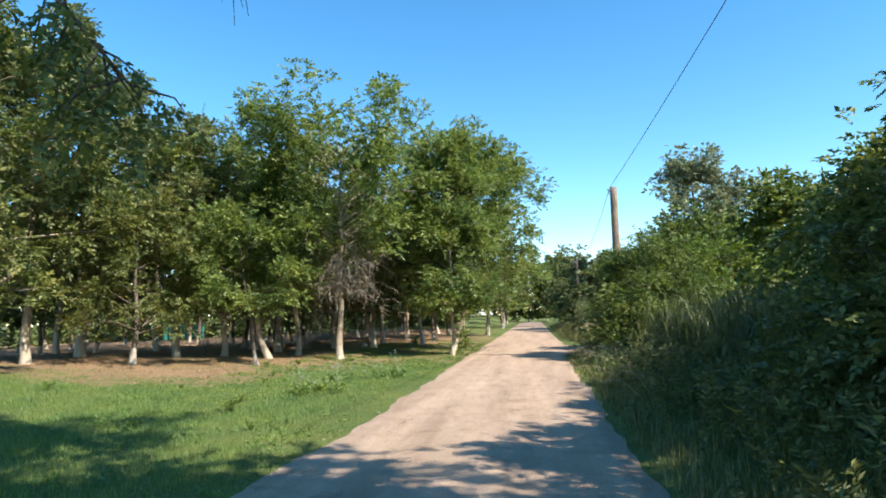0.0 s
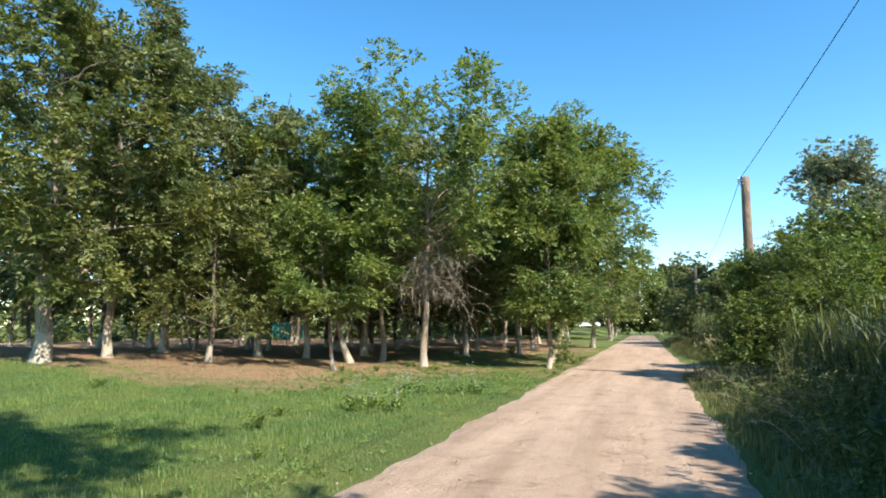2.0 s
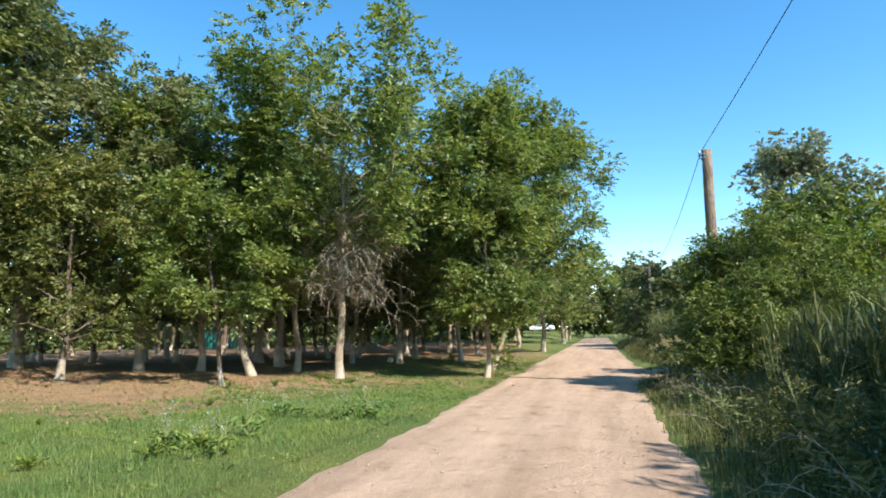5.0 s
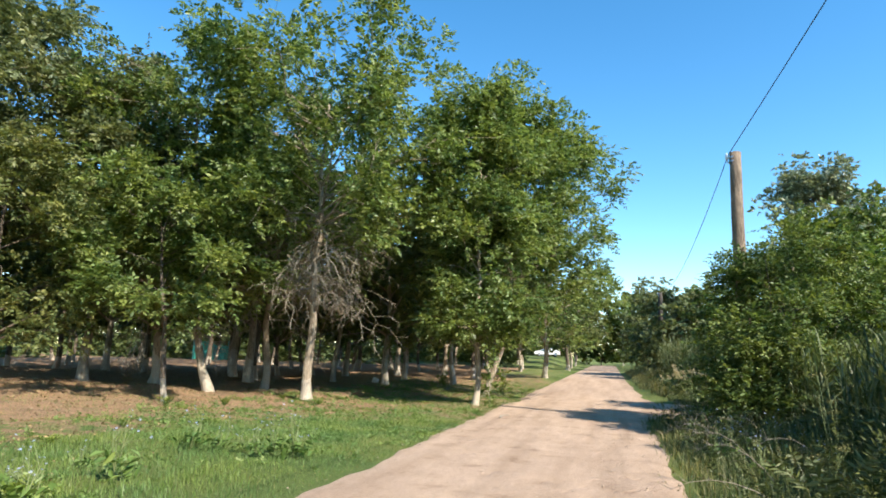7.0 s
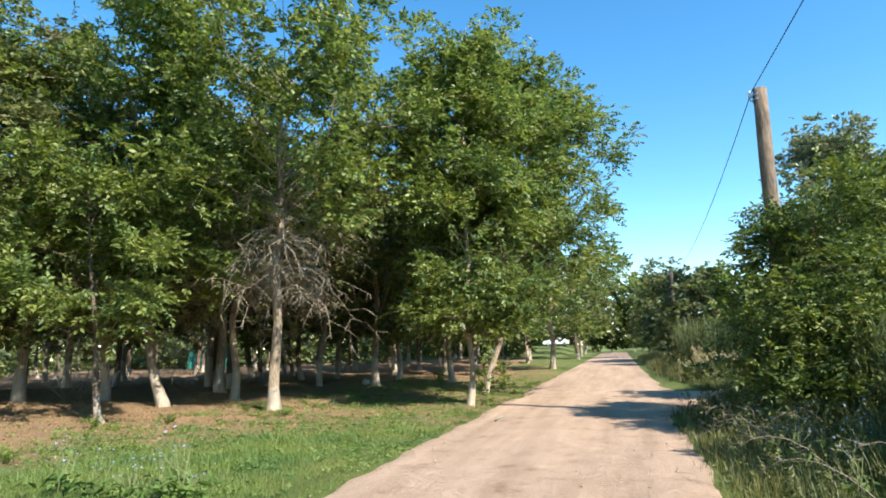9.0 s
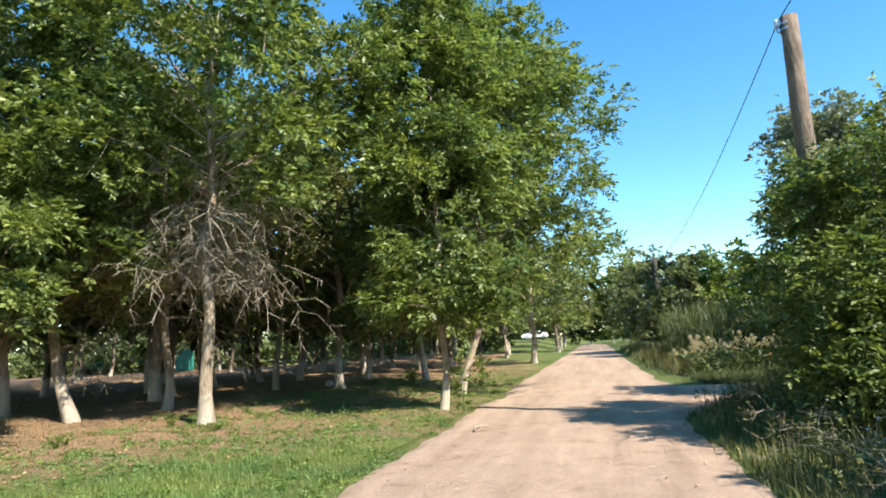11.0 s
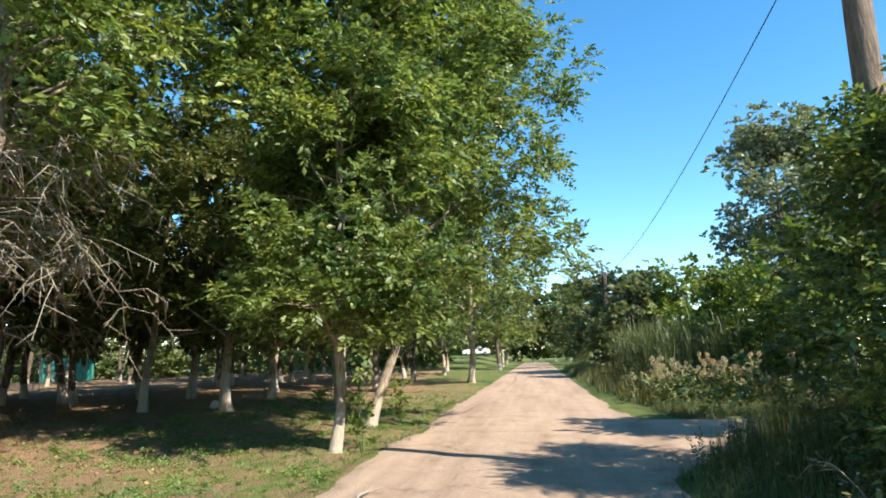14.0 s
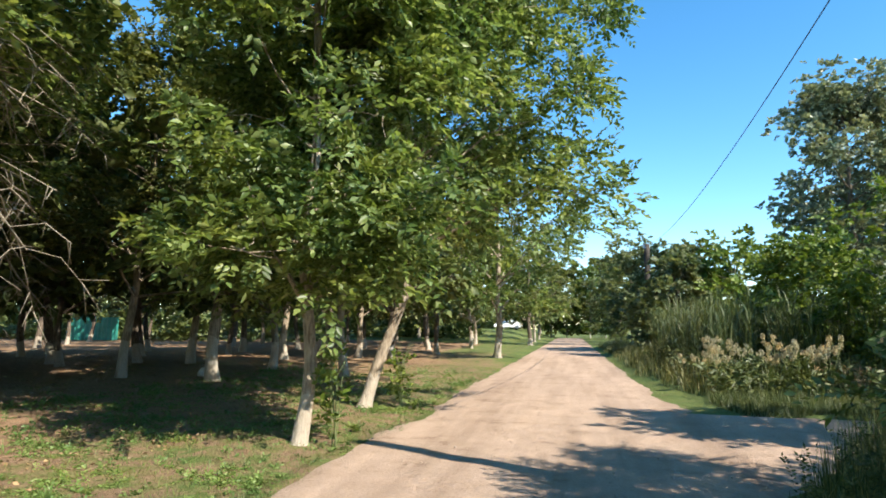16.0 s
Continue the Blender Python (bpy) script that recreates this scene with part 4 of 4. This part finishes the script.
def reeds(name, foot, tall, label):
    n = len(foot)
    k = 9
    h = tall * rng.uniform(0.75, 1.15, n)
    base = np.repeat(foot, k, 0)
    up = np.tile(np.linspace(0.15, 0.72, k), n) * np.repeat(h, k)
    base = base + np.stack([0 * up, 0 * up, up], 1)
    blades = blade_mesh(name, base, np.repeat(h, k) * rng.uniform(0.22, 0.36, n * k), 0.028, REED, rng, 1.15, 3)
    stuff(name, blades, label, "reeds")
    stuff("reed_stems", blade_mesh("reed_stems", foot, h * 1.02, 0.02, REED, rng, 0.14, 2), "upright green reed stems", "reeds")


reeds("reed_bed", wild(2100, 3.4, 8.5, 9.5, 22.5), 1.95, "tall green reeds with arching leaves")
reeds("far_reed_bed", scatter(1100, 3.2, 9, 37, 52), 2.6, "tall reeds beyond the side track")


# ---- single plants ----
def stalk_plant(name, tall, stems, seed, head, head_mat, head_label, lean=0.22, leaf=None):
    g = np.random.default_rng(seed)
    root = new(name)
    t = Tubes()
    tips = []
    for i in range(stems):
        d = Vector((g.normal(0, lean), g.normal(0, lean), 1.0))
        e = d * tall * g.uniform(0.7, 1.05)
        t.add([Vector((g.normal(0, 0.02), g.normal(0, 0.02), -0.05)), d * tall * 0.4 + Vector((g.normal(0, 0.03), g.normal(0, 0.03), 0)), e], [0.006, 0.005, 0.003], 4)
        tips.append(e)
        for k in range(2):
            o = e * g.uniform(0.55, 0.85)
            q = o + Vector((g.normal(0, 0.12), g.normal(0, 0.12), g.uniform(0.05, 0.22)))
            t.add([o, q], [0.004, 0.002], 3)
            tips.append(q)
    part("stem", t.mesh("stem", GREEN_STEM), GREEN_STEM, root)
    if leaf is not None:
        n = 40
        c = np.stack([g.normal(0, 0.09, n), g.normal(0, 0.09, n), g.uniform(0.03, tall * 0.5, n)], 1)
        part("foliage", leaf_mesh("foliage", c, 0.11, 0.04, leaf, g, 0.1), leaf, root)
    for p in tips:
        ob = part("flower" if head_mat is PETAL else "seed_head", head, head_mat, root, head_label)
        ob.matrix_basis = pose(*p, g.uniform(-40, 40), g.uniform(-40, 40), g.uniform(0, 360))
    return root


def flower_head(r):
    v, f = [(0, 0, 0)], []
    for i in range(10):
        w = 2 * math.pi * i / 10
        v += [(r * math.cos(w - 0.2), r * math.sin(w - 0.2), 0.006), (r * 1.05 * math.cos(w + 0.2), r * 1.05 * math.sin(w + 0.2), 0.008)]
        f.append((0, 2 * i + 1, 2 * i + 2))
    return mesh_from("flower", v, f, PETAL)


def fluff_head(r, g):
    n = 60
    c = g.normal(0, 1, (n, 3))
    c = c / np.linalg.norm(c, axis=1)[:, None] * r * g.uniform(0.5, 1, (n, 1)) * np.array([1, 1, 1.35])
    return leaf_mesh("seed_head", c, r * 0.9, r * 0.3, FLUFF, g, 0.0, 2.0)


BLOOM, PUFF = flower_head(0.011), fluff_head(0.05, np.random.default_rng(3))
CHICORY = [tagged(stalk_plant("chicory_plant", h, n, sd, BLOOM, PETAL, "pale blue flower", 0.25, GRASS), "flowering chicory with small pale blue blooms", "plant", "chicory plants") for h, n, sd in ((0.3, 3, 1), (0.4, 3, 2), (0.25, 3, 4))]
THISTLE = [tagged(stalk_plant("thistle", h, n, sd, PUFF, FLUFF, "beige fluffy seed head", 0.12, WEED), "tall weed topped with beige fluffy seed heads", "plant", "fluffy weeds") for h, n, sd in ((1.0, 3, 7), (0.85, 3, 8))]


def plant_out(models, places, seed, size=(0.8, 1.25)):
    g = np.random.default_rng(seed)
    for i, (x, y) in enumerate(places):
        s = g.uniform(*size)
        m = pose(x, y, float(height(x, y)), 0, 0, g.uniform(0, 360)) @ Matrix.Diagonal((s, s, s, 1))
        if i < len(models):
            models[i].matrix_basis = m
        else:
            copy_thing(models[i % len(models)], m)


g = np.random.default_rng(12)
plant_out(CHICORY, [(float(g.uniform(-5.6, -3.5)), float(g.uniform(12.0, 16.5))) for i in range(15)] + [(float(g.uniform(1.8, 3.2)), float(g.uniform(8, 23))) for i in range(26)], 13)
plant_out(THISTLE, [(float(g.uniform(2.6, 5.2)), float(g.uniform(34.6, 36.2))) for i in range(12)] + [(float(g.uniform(5.2, 8)), float(g.uniform(34.5, 36))) for i in range(8)], 14)


def umbel_head(r, g):
    n = 26
    c = np.stack([g.normal(0, r * 0.6, n), g.normal(0, r * 0.6, n), g.uniform(0, r * 0.5, n)], 1)
    return leaf_mesh("seed_head", c, 0.025, 0.014, DRYGRASS, g, -0.8, 0.8)


UMBEL = [tagged(stalk_plant("umbel_weed", h, n, sd, umbel_head(0.07, np.random.default_rng(sd)), DRYGRASS, "withered brown seed head", 0.2, WEED), "withered tall weed with brown seed heads", "plant", "withered weeds") for h, n, sd in ((1.2, 4, 21), (1.0, 3, 22))]
plant_out(UMBEL, [(2.0, 12.4), (2.4, 12.9), (2.6, 11.4), (2.3, 15.6), (2.9, 17.2), (2.2, 19.4), (3.0, 9.4)], 23, (0.85, 1.1))


def broad_weed(seed, tall, wide):
    """A bushy weed: stems fanning from one root, with pairs of leaves."""
    g = np.random.default_rng(seed)
    root = new("leafy_weed")
    n = 9
    way = np.stack([g.normal(0, wide, n), g.normal(0, wide, n), np.ones(n)], 1)
    for w in way:
        t = Tubes()
        t.add([(0, 0, -0.04), tuple(w * tall * 0.5), tuple(w * tall * 0.95)], [0.006, 0.004, 0.002], 4)
        part("stem", t.mesh("stem", GREEN_STEM), GREEN_STEM, root)
    part("foliage", spray_mesh("foliage", np.zeros((n, 3)) + np.array([0, 0, 0.03]), way, MAPLE, g, tall, 16, 0.1, 0.042, 0.25), MAPLE, root)
    return tagged(root, "bushy green weed standing in the grass", "weed", "verge weeds")


WEEDS = [broad_weed(31, 0.5, 0.45), broad_weed(33, 0.38, 0.6), broad_weed(35, 0.3, 0.7)]
plant_out(WEEDS, [(-5.5, 10.4), (-5.0, 12.4), (-4.7, 12.9), (-11.5, 13.0), (-11.8, 13.4), (-5.9, 11.6), (-8.7, 21.6), (-8.9, 22.0), (-7.4, 24.0), (-8.6, 24.2), (-3.5, 27.6), (-3.4, 28.2), (-9.5, 20.6), (-4.2, 8.6), (-6.4, 9.0), (-3.2, 30.8), (-9.0, 14.5), (-7.2, 15.5), (-7.9, 17.6)], 15, (0.55, 0.85))


def dry_stalk(seed, reach, high):
    """An arching dead stem with stubs of twigs and a few shrivelled leaves."""
    g = np.random.default_rng(seed)
    root = new("dry_stalk")
    t = Tubes()
    line = [Vector((reach * u, 0.05 * math.sin(5 * u), high * 4 * u * (1 - u * 0.78) * 0.75)) for u in np.linspace(0, 1, 7)]
    t.add(line, [0.006, 0.005, 0.0045, 0.004, 0.0035, 0.003, 0.0015], 5)
    c = []
    for i in range(14):
        w = g.uniform(0.2, 0.99) * 5.99
        p = line[int(w)].lerp(line[int(w) + 1], w % 1)
        q = p + Vector((g.normal(0.08, 0.06), g.normal(0, 0.1), g.normal(0.02, 0.06)))
        t.add([p, q], [0.0025, 0.0015], 3)
        c += [tuple(q), tuple(p.lerp(q, 0.5))]
    part("stem", t.mesh("stem", TWIG), TWIG, root)
    part("foliage", leaf_mesh("foliage", np.array(c), 0.05, 0.02, DRYGRASS, g, 0.2), DRYGRASS, root)
    return tagged(root, "arching dry grey stalk leaning over the road's edge", "stalk", "dry stalks")


STALKS = [dry_stalk(51, 0.9, 0.45), dry_stalk(52, 0.7, 0.6), dry_stalk(53, 1.1, 0.35)]
g = np.random.default_rng(60)
for i in range(20):
    x, y = float(g.uniform(1.7, 2.9)), float(g.uniform(9, 22.8))
    if i < 9:
        x, y = float(g.uniform(1.9, 2.8)), float(g.uniform(18.5, 22.0))
    m = pose(x, y, float(height(x, y)), 0, 0, float(g.uniform(130, 250))) @ Matrix.Diagonal((1, 1, 1, 1))
    if i < 3:
        STALKS[i].matrix_basis = m
    else:
        copy_thing(STALKS[i % 3], m)


# sprouts at the foot of the slim ash by the road
def sprout(x, y, label, seed, tall):
    g = np.random.default_rng(seed)
    root = new("sapling")
    n = 26
    foot = np.stack([g.normal(0, 0.10, n), g.normal(0, 0.10, n), g.uniform(0.05, tall * 0.75, n)], 1)
    way = np.stack([g.normal(0, 0.6, n), g.normal(0, 0.6, n), np.ones(n)], 1)
    way /= np.linalg.norm(way, axis=1)[:, None]
    for i in range(6):
        t = Tubes()
        t.add([(g.normal(0, 0.03), g.normal(0, 0.03), -0.03), (g.normal(0, 0.08), g.normal(0, 0.08), tall * 0.5), (g.normal(0, 0.15), g.normal(0, 0.15), tall)], [0.008, 0.006, 0.002], 4)
        part("stem", t.mesh("stem", GREEN_STEM), GREEN_STEM, root)
    part("foliage", spray_mesh("foliage", foot, way, MAPLE, g, 0.34, 9, 0.10, 0.05, 0.5), MAPLE, root)
    root.matrix_basis = pose(x, y, float(height(x, y)))
    return tagged(root, label, "sapling", "saplings")


sprout(-3.3, 27.15, "green suckers sprouting beside a slim trunk", 5, 1.5)
sprout(-3.5, 31.0, "bright young sapling behind the leaning trunk", 7, 1.2)
sprout(-7.0, 35.5, "small sapling in the dry grass", 8, 0.7)


# ---- small things ----
def rock(name, size, seed, mat):
    bm = bmesh.new()
    bmesh.ops.create_icosphere(bm, subdivisions=2, radius=1.0)
    for v in bm.verts:
        k = 1 + 0.28 * noise.noise(v.co * 1.4 + Vector((seed, 0, 0))) + 0.1 * noise.noise(v.co * 3.5)
        v.co = Vector((v.co.x * size[0], v.co.y * size[1], v.co.z * size[2])) * k
    return part(name, bm, mat, None)


stone = rock("stone", (0.15, 0.12, 0.14), 4, STONE)
stone.matrix_basis = pose(-9.76, 34.17, float(height(-9.76, 34.17)) + 0.07, 0, 0, 30)
tagged(stone, "pale stone lying on bare soil under trees", "stone")

stick = Tubes()
stick.add([(-0.42, -0.12, 0.012), (-0.15, 0.0, 0.03), (0.12, 0.02, 0.02), (0.45, 0.12, 0.012)], [0.012, 0.018, 0.015, 0.006], 6)
stick.add([(0.1, 0.02, 0.02), (0.25, -0.08, 0.03)], [0.009, 0.004], 5)
ob = part("stick", stick.mesh("stick", BARK_DARK), BARK_DARK, None)
ob.matrix_basis = pose(-2.35, 24.0, 0.03 + float(dip(24.0)), 0, 0, 78)
tagged(ob, "short dark broken stick lying on the sandy road", "stick")

f = scatter(1600, -3.0, 1.5, 4, 36)
n = len(f)
f[:, 2] = 0.03 + dip(f[:, 1])
r = 0.004 + 0.016 * rng.random(n) ** 3
corner = np.array([(1, 0, 0), (0, 1, 0), (-1, 0, 0), (0, -1, 0), (0, 0, 0.6), (0, 0, -0.6)], float)
v = f[:, None, :] + corner[None] * r[:, None, None] * rng.uniform(0.7, 1.3, (n, 6, 1))
face = np.array([0, 1, 4, 1, 2, 4, 2, 3, 4, 3, 0, 4, 1, 0, 5, 2, 1, 5, 3, 2, 5, 0, 3, 5])
stuff("pebbles", raw_mesh("pebbles", v.reshape(-1, 3), (np.arange(n)[:, None] * 6 + face[None]).reshape(-1), PEBBLE), "small stones scattered on the sandy road", "pebbles")


def fence(x0, x1, y, panel=2.4, tall=1.9):
    root = new("fence")
    k = int((x1 - x0) / panel)
    v, f = [], []
    for i in range(25):
        x = panel * i / 24
        d = 0.025 * (1 if i % 4 < 2 else -1)
        v += [(x, d, 0.08), (x, d, tall)]
    f = [(2 * i, 2 * i + 2, 2 * i + 3, 2 * i + 1) for i in range(24)]
    sheet = mesh_from("panel", v, f, FENCE_GREEN)
    post = Tubes()
    post.add([(0, 0.06, -0.2), (0, 0.06, tall + 0.05)], [0.035, 0.035], 6)
    pm = post.mesh("post", STEEL)
    for i in range(k):
        x = x0 + i * panel
        z = float(height(x, y))
        part("panel", sheet, FENCE_GREEN, root).matrix_basis = pose(x, y, z)
        part("post", pm, STEEL, root).matrix_basis = pose(x, y, z)
    return tagged(root, "teal corrugated metal fence behind the plantation", "fence")


fence(-40.6, -35.7, 62)


def car(x, y, turn):
    root = new("car")
    prof = [(-2.05, 0.35), (-2.1, 0.75), (-1.75, 0.92), (-0.95, 0.98), (-0.35, 1.4), (0.75, 1.44), (1.5, 1.02), (2.0, 0.95), (2.12, 0.6), (2.08, 0.33)]
    bm = bmesh.new()
    lo = [bm.verts.new((px, -0.84 + 0.14 * (pz > 1.1), pz)) for px, pz in prof]
    hi = [bm.verts.new((px, 0.84 - 0.14 * (pz > 1.1), pz)) for px, pz in prof]
    bm.faces.new(lo[::-1])
    bm.faces.new(hi)
    for i in range(len(prof)):
        j = (i + 1) % len(prof)
        bm.faces.new((lo[i], lo[j], hi[j], hi[i]))
    bmesh.ops.bevel(bm, geom=bm.edges[:], offset=0.05, segments=2, affect="EDGES")
    part("body", bm, CAR_WHITE, root)
    for sy in (-1, 1):
        for name, pts in (("side_window", [(-0.75, 1.0), (-0.3, 1.34), (0.15, 1.36), (0.15, 1.0)]), ("side_window", [(0.22, 1.0), (0.22, 1.36), (0.7, 1.36), (1.2, 1.03)])):
            bm = bmesh.new()
            outer = [bm.verts.new((px, sy * (0.85 - 0.16 * (pz > 1.1)), pz)) for px, pz in pts]
            inner = [bm.verts.new((px, sy * (0.80 - 0.16 * (pz > 1.1)), pz)) for px, pz in pts]
            bm.faces.new(outer)
            bm.faces.new(inner[::-1])
            for i in range(4):
                bm.faces.new((outer[i], outer[(i + 1) % 4], inner[(i + 1) % 4], inner[i]))
            part(name, bm, GLASS_DARK, root)
        for px in (-1.3, 1.3):
            tube = Tubes()
            tube.add([(px, sy * 0.62, 0.31), (px, sy * 0.64, 0.31), (px, sy * 0.82, 0.31), (px, sy * 0.84, 0.31)], [0.28, 0.31, 0.31, 0.28], 18)
            w = part("wheel", tube.mesh("wheel", RUBBER), RUBBER, root)
            rim = Tubes()
            rim.add([(px, sy * 0.835, 0.31), (px, sy * 0.85, 0.31)], [0.19, 0.17], 14)
            part("rim", rim.mesh("rim", STEEL), STEEL, w)
        bm = bmesh.new()
        bmesh.ops.create_cube(bm, size=1)
        for v in bm.verts:
            v.co = Vector((v.co.x * 0.08 + 2.08, v.co.y * 0.3 + sy * 0.62, v.co.z * 0.16 + 0.8))
        bmesh.ops.bevel(bm, geom=bm.edges[:], offset=0.02, segments=2, affect="EDGES")
        part("tail_lamp", bm, LAMP_RED, root)
    root.matrix_basis = pose(x, y, float(height(x, y)), 0, 0, turn)
    return tagged(root, "white sedan parked beyond the trees", "car")


car(-9.6, 110.0, 8)


# ---- far woods ----
def far_woods():
    g = np.random.default_rng(88)
    feet, ways = [], []
    for i in range(150):
        a = g.uniform(-1.9, 1.5)
        d = g.uniform(120, 230)
        x, y = d * math.sin(a), 20 + d * math.cos(a)
        if abs(x + 1) < 6 and y < 165:
            continue
        h, r = g.uniform(6, 13), g.uniform(4, 8)
        n = 55
        p = g.normal(0, 1, (n, 3))
        p = p / np.linalg.norm(p, axis=1)[:, None] * g.uniform(0.6, 1.05, (n, 1))
        feet.append(np.stack([x + p[:, 0] * r, y + p[:, 1] * r, h * 0.5 + p[:, 2] * h * 0.5], 1))
        ways.append(p + g.normal(0, 0.3, (n, 3)))
    f, w = np.concatenate(feet), np.concatenate(ways)
    w /= np.linalg.norm(w, axis=1)[:, None]
    return stuff("far_woods", spray_mesh("far_woods", f, w, OLIVE, g, 2.0, 6, 1.3, 0.8, 0.3), "distant woods closing the view", "woods")


far_woods()


def undergrowth():
    """Scrub added among the back rows to close bright gaps, leaves darkened for shade."""
    g = np.random.default_rng(91)
    feet, ways = [], []
    for i in range(165):
        x, y = g.uniform(-62, -50), g.uniform(45, 70)
        h = g.uniform(1.5, 3.5)
        if i < 50:
            x, y = g.uniform(-75, -48), g.uniform(40, 100)
        elif i < 100:
            x, y, h = g.uniform(-62, -21), g.uniform(64, 72), g.uniform(2.5, 5.0)
        elif i < 130:
            x, y, h = g.uniform(-24, -10), g.uniform(118, 128), g.uniform(2.5, 5.0)
        else:
            x, y, h = g.uniform(-26, -11.5), g.uniform(76, 90), g.uniform(1.5, 3.5)
        n = 34
        p = np.abs(g.normal(0, 0.5, (n, 3))) * np.sign(g.normal(0, 1, (n, 3)) + np.array([0, 0, 9]))
        feet.append(np.stack([x + p[:, 0] * 2.6, y + p[:, 1] * 2.0, float(height(x, y)) + np.clip(p[:, 2], 0, 1) * h], 1))
        ways.append(p + g.normal(0, 0.4, (n, 3)))
    f, w = np.concatenate(feet), np.concatenate(ways)
    w /= np.linalg.norm(w, axis=1)[:, None]
    return stuff("undergrowth", spray_mesh("undergrowth", f, w, SHADED_LEAF, g, 0.9, 6, 0.6, 0.36, 0.3), "scrub added behind the plantation, leaves darkened for shade", "scrub")


undergrowth()
